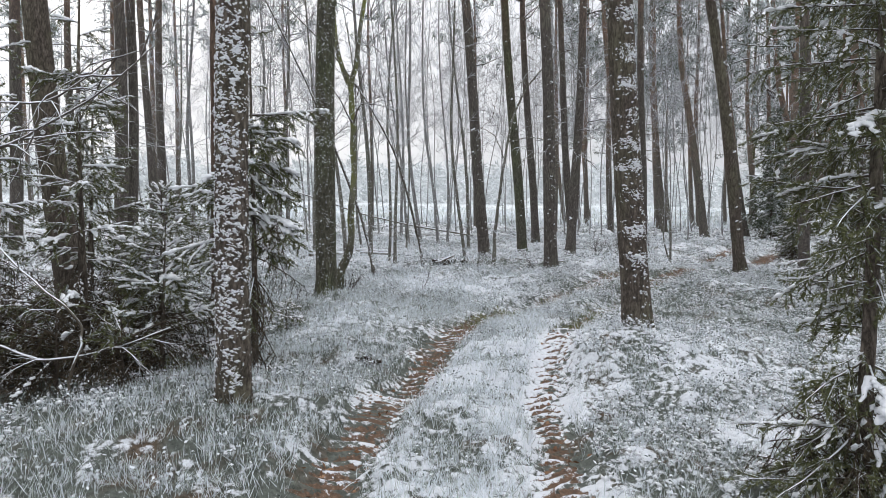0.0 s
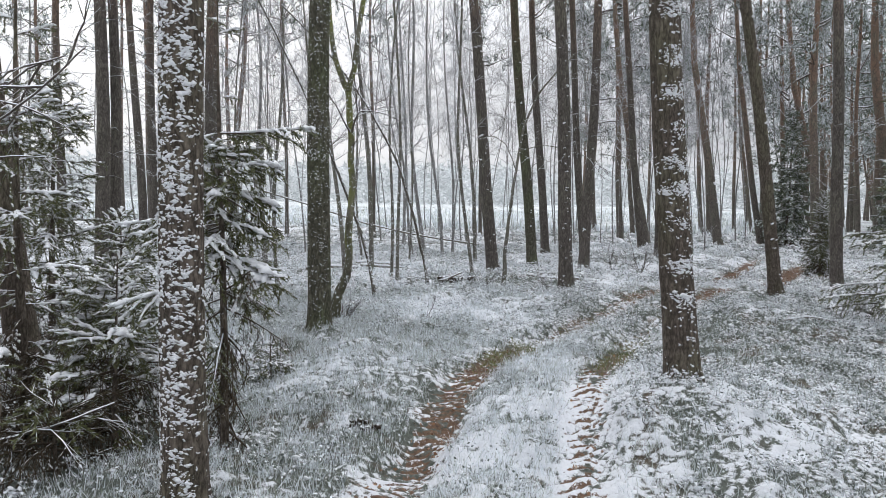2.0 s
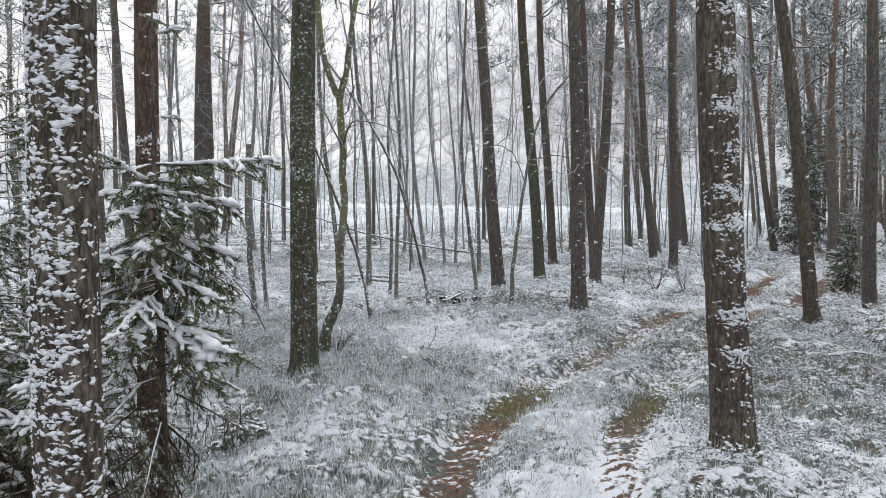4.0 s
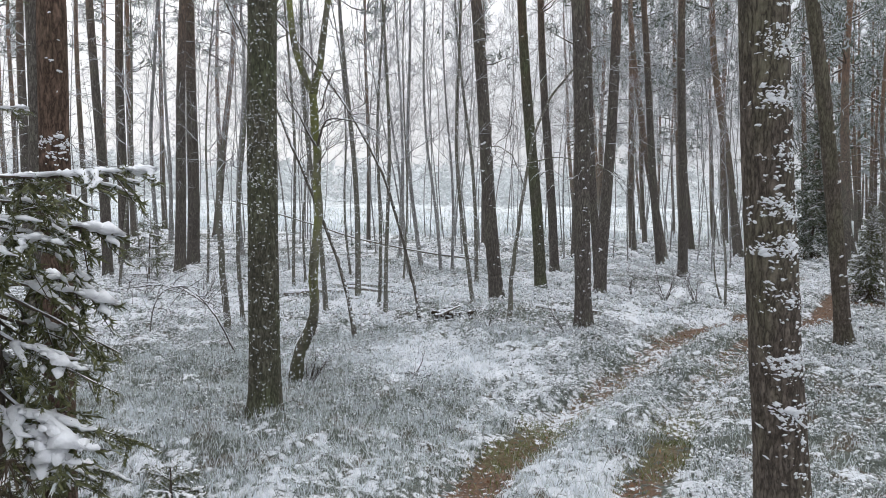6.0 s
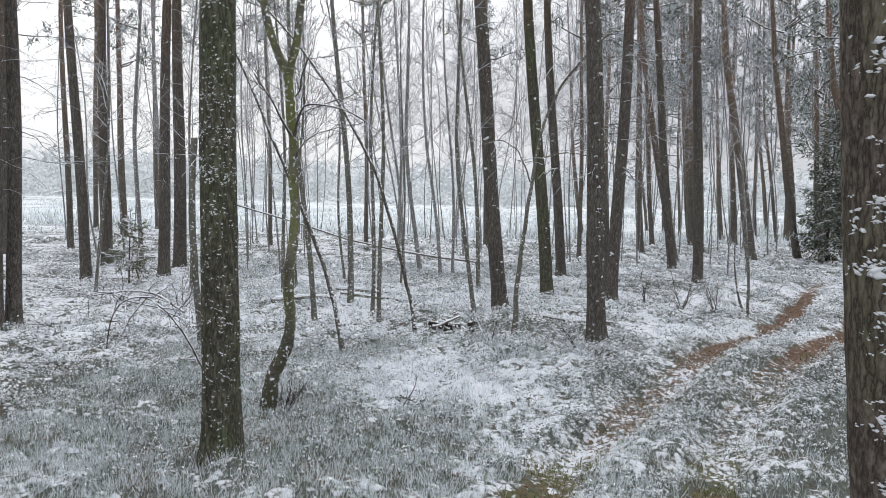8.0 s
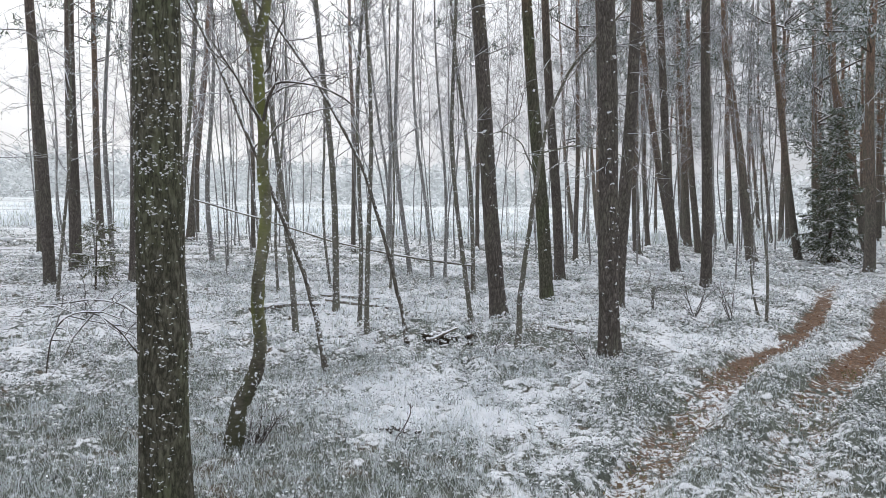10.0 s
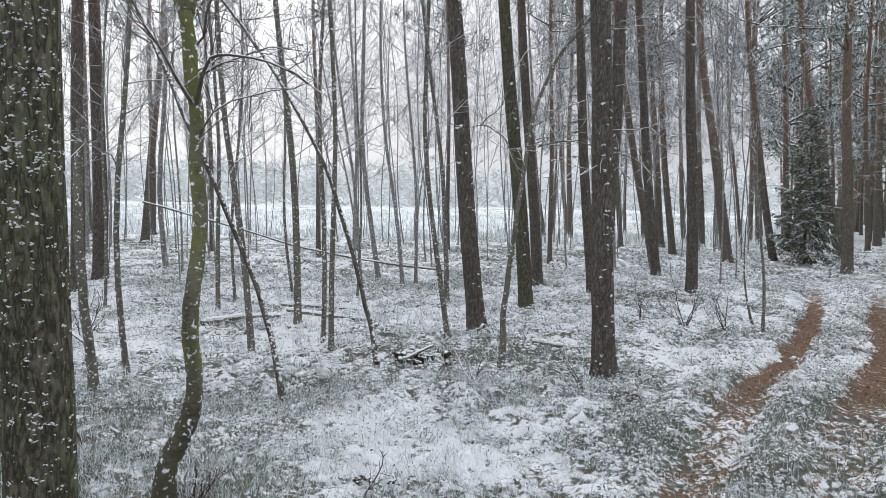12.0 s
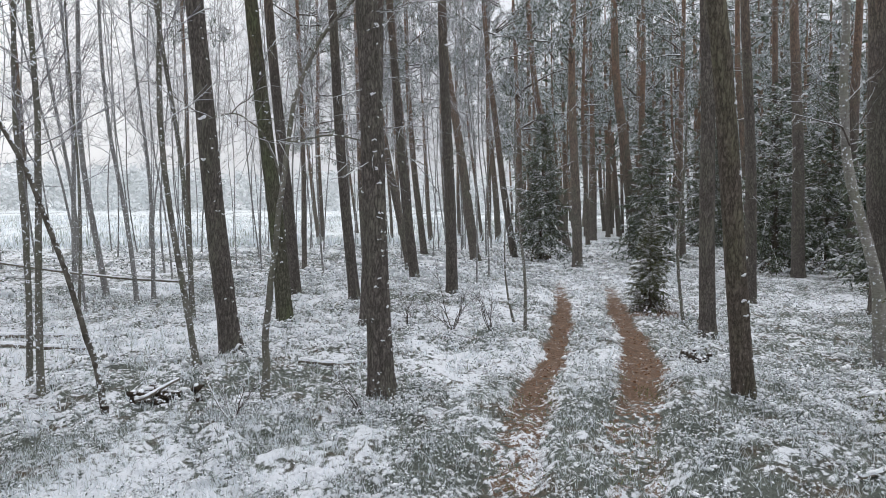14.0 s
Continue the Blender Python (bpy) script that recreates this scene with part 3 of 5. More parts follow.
def dead_branch_mesh(seed, z0, z1, count, longest=1.5, r=0.011):
    """Thin dead side limbs of a pine with snow along them, round an axis at the origin."""
    rng = np.random.default_rng(seed)
    bag = Bag()
    for i in range(count):
        z = z0 + (z1 - z0) * (i + rng.random()) / count
        a = rng.uniform(0, 2 * np.pi)
        length = longest * rng.uniform(0.3, 1.0)
        way = np.array([np.cos(a), np.sin(a), rng.uniform(-0.25, 0.3)])
        p = limb_path(rng, (0, 0, z), way, length, 6, 0.2, droop=0.25)
        rad = r * rng.uniform(0.7, 1.25)
        tube(bag, p, np.linspace(rad, rad * 0.35, 6), 3, cap=False)
        for j in range(int(2 + 5 * length)):
            q = rng.uniform(0.25, 1.0) * 5
            k = int(min(4, q))
            s = p[k] + (p[k + 1] - p[k]) * (q - k)
            side = unit(np.cross(p[k + 1] - p[k], (0, 0, 1))) * rng.choice((-1, 1))
            sub = limb_path(rng, s, unit(p[k + 1] - p[k]) * 0.7 + side + (0, 0, rng.normal(0, 0.25)), length * rng.uniform(0.15, 0.4), 3, 0.3, droop=0.35)
            tube(bag, sub, np.linspace(rad * 0.5, rad * 0.25, 3), 3, cap=False)
    return bag.mesh("dead_branchwork", M_TWIG)


def pine_crown_mesh(seed, height=7.0, spread=2.0, whorls=8, blade=0.23, n=10, dense=3.2):
    """Crown of a tall pine: limbs with tufts of needles, base at the origin."""
    rng = np.random.default_rng(seed)
    wood, leaf = Bag(), Bag()
    for i in range(whorls):
        f = (i + 0.5) / whorls
        for j in range(rng.integers(3, 6)):
            a = rng.uniform(0, 2 * np.pi)
            length = spread * (1.05 - 0.75 * f) * rng.uniform(0.5, 1.15)
            p = limb_path(rng, (0, 0, height * f + rng.normal(0, 0.15)), (np.cos(a), np.sin(a), 0.1 + 0.5 * f), length, 5, 0.14, lift=0.15)
            tube(wood, p, np.linspace(0.028, 0.008, 5), 3, cap=False)
            for k in range(int(4 + dense * length)):
                q = rng.uniform(0.3, 1.0) ** 0.7 * 3.99
                m = int(q)
                c = p[m] + (p[m + 1] - p[m]) * (q - m) + rng.normal(0, 0.11, 3) * (0.6 + 0.4 * length)
                d = rng.normal(0, 1, (n, 3)) + (0, 0, 0.35)
                spikes(leaf, np.repeat(c[None], n, 0) + rng.normal(0, 0.05, (n, 3)), d, blade * rng.uniform(0.6, 1.2, n), np.full(n, blade * 0.16), rng)
    return wood.mesh("crown_wood", M_LIMB), leaf.mesh("crown", M_PINE, False)


def alder_branch_mesh(seed, path, z0, h, count=38, longest=1.6, subs=7.0, thick=1.0):
    """Ascending fine branches of a slim bare broadleaf tree."""
    rng = np.random.default_rng(seed)
    bag = Bag()
    for i in range(count):
        z = z0 + (h - z0) * ((i + rng.random()) / count) ** 0.85
        a = rng.uniform(0, 2 * np.pi)
        f = (z - z0) / (h - z0)
        length = longest * (1.0 - 0.65 * f) * rng.uniform(0.35, 1.0)
        p = limb_path(rng, path_at(path, z), (np.cos(a), np.sin(a), rng.uniform(0.3, 1.1)), length, 6, 0.16, lift=0.3)
        tube(bag, p, np.linspace(0.011, 0.004, 6) * thick, 3, cap=False)
        for j in range(int(2 + subs * length)):
            q = rng.uniform(0.2, 1.0) * 4.99
            k = int(q)
            s = p[k] + (p[k + 1] - p[k]) * (q - k)
            sub = limb_path(rng, s, unit(p[k + 1] - p[k]) + rng.normal(0, 0.6, 3), length * rng.uniform(0.2, 0.5), 2, 0.1, lift=0.2)
            tube(bag, sub, np.linspace(0.0055, 0.0026, 2) * thick, 3, cap=False)
    return bag.mesh("twigwork", M_RIMED)


CROWNS = [pine_crown_mesh(40 + i, 7.0, 2.0 + 0.2 * i) for i in range(4)]
HIGH_CROWNS = [pine_crown_mesh(50 + i, 7.0, 2.1, 6, 0.4, 6, 2.5) for i in range(3)]
LIGHT_CROWN = pine_crown_mesh(57, 7.0, 2.1, 5, 0.5, 4, 2.0)
DEAD = [dead_branch_mesh(60 + i, 2.2, 8.5, 24) for i in range(4)]
DEAD_LOW = [dead_branch_mesh(70 + i, 1.8, 8.0, 34, 1.05, 0.007) for i in range(2)]
PINE_LABELS = ("tall slender pine with grey-brown plated bark and a thin snowy crown",)


def pine(x, y, r, lean=0.0, h=15.0, lean_y=0.0, label="", mat=None, snow=None, rugged=0.0, crown_from=8.5, crown_scale=1.0, dead=1, sides=9, group="pines of the wood", rings=14, high=False):
    seed = int(abs(x * 37.3 + y * 11.7) * 10) % 997
    rng = np.random.default_rng(seed)
    t = thing("pine_tree", x, y, label or PINE_LABELS[0], "tree", group)
    if 17 < y < 24 and abs(x) < 9:
        crown_from, crown_scale = 6.3 + 0.25 * (seed % 5), 0.85
    path = trunk_path(h, lean, lean_y, rings, 0.05, seed % 6)
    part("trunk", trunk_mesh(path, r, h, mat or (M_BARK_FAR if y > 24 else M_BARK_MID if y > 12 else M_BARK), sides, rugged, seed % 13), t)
    turn = rng.uniform(0, 360)
    c = path_at(path, crown_from)
    limbs, leaf = LIGHT_CROWN if high == "light" else HIGH_CROWNS[seed % 3] if high else CROWNS[seed % 4]
    s = crown_scale * (h - crown_from + 0.6) / 7.0
    at = Matrix.Translation(c) @ pose(0, 0, 0, 0, math.degrees(lean) * 0.45, turn) @ Matrix.Diagonal((crown_scale, crown_scale, s, 1))
    part("crown_wood", limbs, t, at=at)["kind"] = "stuff"
    part("crown", leaf, t, "dark green needle tufts dusted with snow", at)
    if dead:
        m = (DEAD if dead == 1 else DEAD_LOW)[seed % (4 if dead == 1 else 2)]
        shear = Matrix.Identity(4)
        shear[0][2], shear[1][2] = lean, lean_y
        part("dead_branchwork", m, t, "thin dead side branches lined with snow", shear @ pose(0, 0, 0, 0, 0, turn))["kind"] = "stuff"
    if snow:
        count, facing, spread, size, ledges = snow
        part("bark_snow", bark_snow(rng, path, r, h, count, 0.05, 6.5 if count > 400 else 9, radians(facing), spread, size, ledges), t, "wet snow stuck to the bark")["kind"] = "stuff"
    return t


ALDER_PATHS = [trunk_path(10.0, 0.0, 0.0, 16, 0.1 + 0.03 * i, i * 1.3) for i in range(5)]
ALDER_BRANCHES = [alder_branch_mesh(90 + i, ALDER_PATHS[i], 2.3, 10.0) for i in range(5)]
FAR_BRANCHES = [alder_branch_mesh(95 + i, ALDER_PATHS[i], 2.5, 10.0, 44, 1.8, 6.5, 0.68) for i in range(5)]


def alder(x, y, r, lean=0.0, h=10.0, lean_y=0.0, mat=None, name="alder_tree", label="", group="slim bare alders"):
    seed = int(abs(x * 29.1 + y * 17.3) * 10) % 991
    v = seed % 5
    t = thing(name, x, y, label or "slim bare alder with grey bark and snow-lined twigs", "tree", group)
    s = h / 10.0
    t.matrix_basis = t.matrix_basis @ pose(0, 0, 0, -math.degrees(lean_y), math.degrees(math.atan(lean)), 0) @ Matrix.Diagonal((s, s, s, 1))
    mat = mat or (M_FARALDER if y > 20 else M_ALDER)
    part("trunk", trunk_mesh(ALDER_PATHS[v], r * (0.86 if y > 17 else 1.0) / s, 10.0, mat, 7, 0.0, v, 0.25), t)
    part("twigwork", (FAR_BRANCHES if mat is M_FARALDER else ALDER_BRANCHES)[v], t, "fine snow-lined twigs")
    return t


def lumps(bag, rng, path, count, size, flat):
    """Snow lying along a twig as a ragged row of small lumps that run into one another."""
    u = rng.uniform(0.25, len(path) - 1.001, count)
    i = u.astype(int)
    c = path[i] + (path[i + 1] - path[i]) * (u - i)[:, None]
    s = size * rng.lognormal(0, 0.4, count)
    c = c + rng.normal(0, 1, (count, 3)) * (size * 0.8, size * 0.8, size * 0.2) + (0, 0, size * 0.5)
    d = path[-1] - path[0]
    d[2] *= 0.5
    d = unit(d)
    side = unit(np.cross(d, (0, 0, 1)))
    top = np.cross(side, d)
    one = np.ones((count, 1))
    blobs(bag, rng, c, one * d, one * side, one * top, s * 1.6, s * 1.1, s * flat, 0.4, False)


def snow_finger(bag, rng, path, r0, r1):
    """A flat ragged strip of snow lying along a twig; strips of one spray run together into a fan."""
    n = 2 * len(path)
    q = np.linspace(0, len(path) - 1, n)
    p = np.stack([np.interp(q, np.arange(len(path)), path[:, i]) for i in range(3)], 1)
    p = p + rng.normal(0, 0.3 * r0, (n, 3)) * (1, 1, 0.3) + (0, 0, r0 * 0.3)
    r = np.linspace(r0, r1, n) * rng.uniform(0.45, 1.3, n)
    r[0], r[-1] = 0.4 * r[0], 0.5 * r[-1]
    tube(bag, p, r, 5, 0.42, rng.uniform(0.7, 1.3, (n, 5)), cap=False)


def bough_meshes(seed, length, dead=False, needle=0.032, snow=0.75, dens=1.0):
    """One spruce bough along +x: stem with side twigs; its needles; the snow lying on it."""
    rng = np.random.default_rng(seed)
    wood, leaf, white = Bag(), Bag(), Bag()
    n = 7
    laden = not dead and seed % 4 in (0, 2)
    p = limb_path(rng, (0, 0, 0), (1, 0, 0.05), length, n, 0.07, droop=0.55 * min(1, length), lift=0.1)
    br = 0.004 + 0.006 * length
    tube(wood, p, np.linspace(br, br * 0.3, n), 5, cap=False)
    count = max(6, int(length / 0.042))
    for k in range(count):
        g = 0.12 + 0.88 * (k + rng.random()) / count
        q = min(g * (n - 1), n - 1.001)
        m = int(q)
        s = p[m] + (p[m + 1] - p[m]) * (q - m)
        along = unit(p[m + 1] - p[m])
        side = unit(np.cross(along, (0, 0, 1))) * (1 if k % 2 else -1)
        tl = min(0.36, 0.07 + 0.4 * length * (1.08 - g)) * rng.uniform(0.6, 1.2)
        flat = not dead and rng.random() < 0.68
        tw = limb_path(rng, s, along * 0.75 + side * rng.uniform(0.3, 1.0) + (0, 0, rng.normal(-0.08, 0.1) if flat else rng.normal(-0.85, 0.3)), tl if flat else tl * 1.3, 4, 0.13, droop=0.3 if flat else 1.2)
        keep = [0, 1, 2, 3] if dead else [0, 3]
        tube(wood, tw[keep], np.linspace(0.0028, 0.0012, len(keep)), 3, cap=False)
        if dead:
            for i in range(2):
                sub = limb_path(rng, tw[rng.integers(0, 3)], rng.normal(0, 1, 3) + unit(tw[-1] - tw[0]), tl * 0.5, 3, 0.25, droop=0.3)
                tube(wood, sub, np.linspace(0.0018, 0.0008, 3), 3, cap=False)
        nn = int((8 if dead else 82) * dens * (tl / 0.2) + 3)
        u = rng.uniform(0, 2.999, nn)
        ui = u.astype(int)
        roots = tw[ui] + (tw[ui + 1] - tw[ui]) * (u - ui)[:, None]
        ways = rng.normal(0, 1, (nn, 3)) * (1, 1, 0.75) + unit(tw[-1] - tw[0]) * 1.2
        spikes(leaf, roots, ways, needle * rng.uniform(0.6, 1.1, nn), np.full(nn, needle * 0.26), rng)
        if flat and laden and rng.random() < snow:
            snow_finger(white, rng, tw[:4 if rng.random() < 0.7 else 3], 0.022, 0.011)
        elif rng.random() < snow * (0.2 if dead else 0.25):
            lumps(white, rng, tw, 3 + int(tl * 18), 0.009, 0.55)
    if not dead or rng.random() < 0.4:
        k0 = rng.integers(1, 3)
        lumps(white, rng, p[k0:], 8 + int(26 * length * (0.4 if dead else 1)), 0.01 if dead else 0.0128, 0.6)
        if laden:
            snow_finger(white, rng, p[k0:], 0.021, 0.014)
    return (wood.mesh("bough", M_DRY if dead else M_LIMB), leaf.mesh("needles", M_BROWN if dead else M_NEEDLE, False), white.mesh("bough_snow", M_SNOW) if white.n else None)


LENGTHS = (0.3, 0.6, 0.95)
BOUGHS = [[bough_meshes(300 + 10 * i + j, L) for j in range(4)] for i, L in enumerate(LENGTHS)]
DEAD_BOUGHS = [[bough_meshes(400 + 10 * i + j, L, True) for j in range(3)] for i, L in enumerate(LENGTHS)]


def near_spruce(x, y, h, spread, seed, tiers=15, per=4, dead_low=0.3, label="", tilt=0.0, snow=0.9, bare=0.03, droop=10.0, stem=1.0, taper=0.7, profile=(), extra=(), heavy=False):
    """A young spruce whose boughs are separate parts. profile: rows of (part of the height, bough length, share of boughs kept);
    extra: single boughs as (height, bearing, length, dip); heavy: all boughs thick with snow."""
    rng = np.random.default_rng(seed)
    t = thing("spruce_tree", x, y, label or "young spruce with snow-laden dark green boughs", "tree", "young spruces")
    t.matrix_basis = t.matrix_basis @ pose(0, 0, 0, 0, tilt, 0)
    tr = Bag()
    z = np.linspace(-0.1, h, 26)
    rad = np.maximum(0.004, (0.012 + 0.0085 * h) * stem * (1 - z / h * 0.95))
    tube(tr, np.stack([0.02 * np.sin(z * 1.3 + seed), 0.02 * np.cos(z * 1.1 + seed), z], 1), rad, 12, rough=rng.uniform(0.92, 1.08, (26, 12)))
    part("trunk", tr.mesh("trunk", M_BARK), t, "thin scaly brown trunk")

    def bough(height, bearing, length, dip, dead, laden):
        k = 0 if length < 0.42 else 1 if length < 0.78 else 2
        wood, leaf, white = (DEAD_BOUGHS if dead else BOUGHS)[k][rng.integers(0, 3) if dead else 2 * rng.integers(0, 2) if heavy else rng.integers(0, 4)]
        s = length / LENGTHS[k]
        at = Matrix.Translation((0.02 * math.sin(height * 1.3 + seed), 0.02 * math.cos(height * 1.1 + seed), height)) @ pose(0, 0, 0, 0, 0, bearing) @ pose(0, 0, 0, rng.normal(0, 8), dip, 0) @ Matrix.Diagonal((s, s, s, 1))
        b = part("bough", wood, t, "bare dead bough" if dead else "", at)
        part("needles", leaf, b)
        if white and laden and dip < 30:
            part("bough_snow", white, b)["kind"] = "stuff"

    for i in range(tiers):
        for j in range(per):
            f = min(0.985, max(0.01, bare + (1 - bare) * (i + 0.3 + rng.normal(0, 0.45)) / tiers))
            bearing = 360 * (j + rng.random()) / per + i * 40
            length, keep = spread * (1 - f) ** taper + 0.08, 1.0
            if profile:
                length, keep = (float(np.interp(f, [r[0] for r in profile], [r[c] for r in profile])) for c in (1, 2))
            length *= rng.uniform(0.65, 1.15)
            if rng.random() < keep:
                bough(h * f, bearing, length, -38 * f + droop * (1 - f) + rng.normal(0, 11), f < dead_low and rng.random() < 0.8, rng.random() < snow)
    for height, bearing, length, dip in extra:
        bough(height, bearing, length, dip, False, True)
    return t


def spruce_meshes(seed, h, spread, tiers=20, per=5, bare=0.0, needle=0.04, dens=1.0, snow=0.6, dead_low=0.25, twig_step=0.055):
    """A spruce: trunk, green boughs, brown dead lower boughs, snow lying on the boughs."""
    rng = np.random.default_rng(seed)
    wood, green, brown, white = Bag(), Bag(), Bag(), Bag()
    for i in range(tiers):
        f = bare + (1 - bare) * (i + 0.3) / tiers
        z = h * f
        for j in range(per):
            a = 2 * np.pi * (j + rng.random()) / per + i * 0.7
            length = (spread * (1 - f) ** 0.75 + 0.06) * rng.uniform(0.6, 1.12)
            out = np.array([np.cos(a), np.sin(a), 0.35 - 0.55 * (1 - f)])
            n = 7
            p = limb_path(rng, (0, 0, z + rng.normal(0, 0.3 * h / tiers)), out + (0, 0, rng.normal(0, 0.12)), length, n, 0.09, droop=0.6 * (1 - f) * min(1, length), lift=0.25)
            br = 0.0045 + 0.006 * length
            tube(wood, p, np.linspace(br, br * 0.3, n), 4, cap=False)
            dead = f < dead_low and rng.random() < 0.85
            leaf = brown if dead else green
            count = max(4, int(length / twig_step))
            for k in range(count):
                g = 0.16 + 0.84 * (k + rng.random()) / count
                q = min(g * (n - 1), n - 1.001)
                m = int(q)
                s = p[m] + (p[m + 1] - p[m]) * (q - m)
                along = unit(p[m + 1] - p[m])
                side = unit(np.cross(along, (0, 0, 1))) * (1 if k % 2 else -1)
                tl = min(0.34, (0.08 + 0.34 * length * (1.1 - g))) * rng.uniform(0.6, 1.2)
                tw = limb_path(rng, s, along * 0.8 + side * rng.uniform(0.2, 1) + (0, 0, rng.normal(-0.5, 0.35)), tl * 1.3, 4, 0.15, droop=0.6)
                nn = int((5 if dead else 30) * dens * (tl / 0.2) + 3)
                u = rng.uniform(0, 2.999, nn)
                ui = u.astype(int)
                roots = tw[ui] + (tw[ui + 1] - tw[ui]) * (u - ui)[:, None]
                td = unit(tw[-1] - tw[0])
                ways = rng.normal(0, 1, (nn, 3)) * (1, 1, 0.7) + td * 1.1
                spikes(leaf, roots, ways, needle * rng.uniform(0.6, 1.1, nn), np.full(nn, needle * 0.26), rng)
                if not dead and rng.random() < snow * 0.8:
                    lumps(white, rng, tw, 4, 0.024, 0.5)
            if rng.random() < snow * (0.25 if dead else 1):
                lumps(white, rng, p[1:], int(6 + 10 * length), 0.035, 0.5)
    tr = Bag()
    z = np.linspace(-0.1, h, 12)
    tube(tr, np.stack([0.02 * np.sin(z * 1.3 + seed), 0.02 * np.cos(z * 1.1 + seed), z], 1), np.maximum(0.004, (0.012 + 0.0095 * h) * (1 - z / h * 0.96)), 8)
    res = dict(trunk=tr.mesh("trunk", M_BARK), boughwork=wood.mesh("boughwork", M_LIMB), needles=green.mesh("needles", M_FAR_NEEDLE, False))
    if brown.n:
        res["dead_twigwork"] = brown.mesh("dead_twigwork", M_BROWN, False)
    if white.n:
        res["snow"] = white.mesh("snow", M_SNOW)
    return res


def spruce(x, y, meshes, scale=1.0, turn=0.0, label="", group="", tilt=0.0):
    t = thing("spruce_tree", x, y, label or "young spruce with dark green boughs under snow", "tree", group)
    t.matrix_basis = t.matrix_basis @ pose(0, 0, 0, 0, tilt, turn) @ Matrix.Diagonal((scale, scale, scale, 1))
    for k, me in meshes.items():
        ob = part(k, me, t)
        if k in ("snow", "dead_twigwork", "needles", "boughwork"):
            ob["kind"] = "stuff"
    return t

# ---- pines, alders and saplings, one by one ----
pine(-1.21, 4.06, 0.095, 0.002, label="pine trunk plastered with wet snow over plated bark", rugged=0.05, sides=60, rings=120, snow=(12000, -98, 0.95, 0.0073, ()), dead=0, high=True)
pine(1.85, 6.56, 0.128, -0.088, label="stout pine with furrowed brown bark and clotted snow ledges", rugged=0.055, sides=60, rings=120, snow=(1500, -68, 0.66, 0.0078, (0.62, 0.88, 1.21, 1.47, 1.67, 1.92, 2.2, 2.5, 2.85, 3.2, 3.6, 4.0)), dead=0, high=True)
pine(-1.4, 8.45, 0.12, -0.004, label="straight pine with green-tinged bark flecked with snow", mat=M_BARK_GREEN, rugged=0.05, sides=56, rings=110, snow=(5200, -80, 0.95, 0.0039, (1.83, 2.08, 2.3)), dead=0, high=True)
pine(-2.19, 6.9, 0.084, 0.004, label="pine with reddish-brown bark behind young spruces", mat=M_BARK_RED, rugged=0.05, sides=48, rings=110, snow=(150, -60, 0.8, 0.006, (2.1,)), dead=0, high=True)
pine(-6.12, 13.3, 0.117, 0.002, dead=2, sides=24, rings=60, rugged=0.05, high=True)
pine(-6.02, 13.6, 0.098, -0.001, high=True)
pine(-7.65, 18.68, 0.108, -0.051, dead=2, high=True)
pine(-8.49, 21.3, 0.133, -0.014, dead=2)
pine(-6.41, 19.7, 0.128, 0.015, dead=2, high=True)
pine(-6.76, 21.54, 0.157, -0.005, dead=2)
alder(-7.42, 20.86, 0.065, -0.011, h=10.9)
pine(-9.77, 32.41, 0.154, 0.086, crown_from=6.5, crown_scale=1.1)
pine(-11.79, 25.67, 0.092, -0.027)
pine(-12.93, 31.74, 0.139, -0.032, crown_from=6.5, crown_scale=1.1)
alder(-10.18, 28.59, 0.083, -0.011, h=12.0)
pine(-16.32, 29.34, 0.096, -0.015, crown_from=6.5, crown_scale=1.1)
alder(-6.11, 23.81, 0.076, -0.043, h=11.6)
alder(-3.04, 13.44, 0.032, -0.03, h=8.9)
alder(-2.05, 14.92, 0.043, -0.081, h=9.6)
alder(-1.71, 16.54, 0.055, -0.059, h=10.3)
alder(-1.14, 14.92, 0.031, 0.013, h=8.9)
alder(-0.99, 14.54, 0.034, -0.03, h=9.0)
alder(-0.16, 20.79, 0.05, -0.087, h=10.0)
alder(0.47, 14.85, 0.035, -0.09, h=9.1)
alder(0.68, 18.74, 0.051, -0.085, h=10.1)
pine(0.95, 15.75, 0.124, -0.111, rugged=0.05, sides=32, rings=80, snow=(240, -50, 0.8, 0.014, ()), dead=0, high=True)
pine(2.06, 18.19, 0.126, -0.096, rugged=0.05, sides=28, rings=70, mat=M_BARK_GREEN, snow=(120, -50, 0.8, 0.014, ()), dead=0, high=True)
pine(2.72, 20.66, 0.113, -0.085)
pine(2.03, 13.09, 0.116, -0.065, label="straight brown pine beside the track, bark flecked with snow", rugged=0.06, sides=48, rings=110, snow=(420, -40, 1.0, 0.008, ()), dead=0, high=True)
pine(3.08, 16.98, 0.113, 0.016, rugged=0.05, sides=28, rings=70, snow=(80, -30, 0.8, 0.014, ()), high=True)
pine(3.52, 19.2, 0.098, -0.095, high=True)
pine(7.52, 31.6, 0.139, -0.064, crown_from=6.5, crown_scale=1.1)
pine(5.84, 22.17, 0.11, -0.123, dead=0, snow=(50, -30, 0.8, 0.014, ()))
pine(10.38, 33.0, 0.135, -0.121, crown_from=6.5, crown_scale=1.1)
pine(5.42, 19.08, 0.107, -0.044, dead=0, snow=(60, -30, 0.8, 0.014, ()), high=True)
pine(10.92, 29.35, 0.176, -0.185, dead=0, snow=(420, -10, 0.35, 0.03, ()), label="strongly leaning pine with a white stripe of snow along its bark")
pine(14.53, 40.04, 0.169, -0.067, crown_from=6.5, crown_scale=1.1)
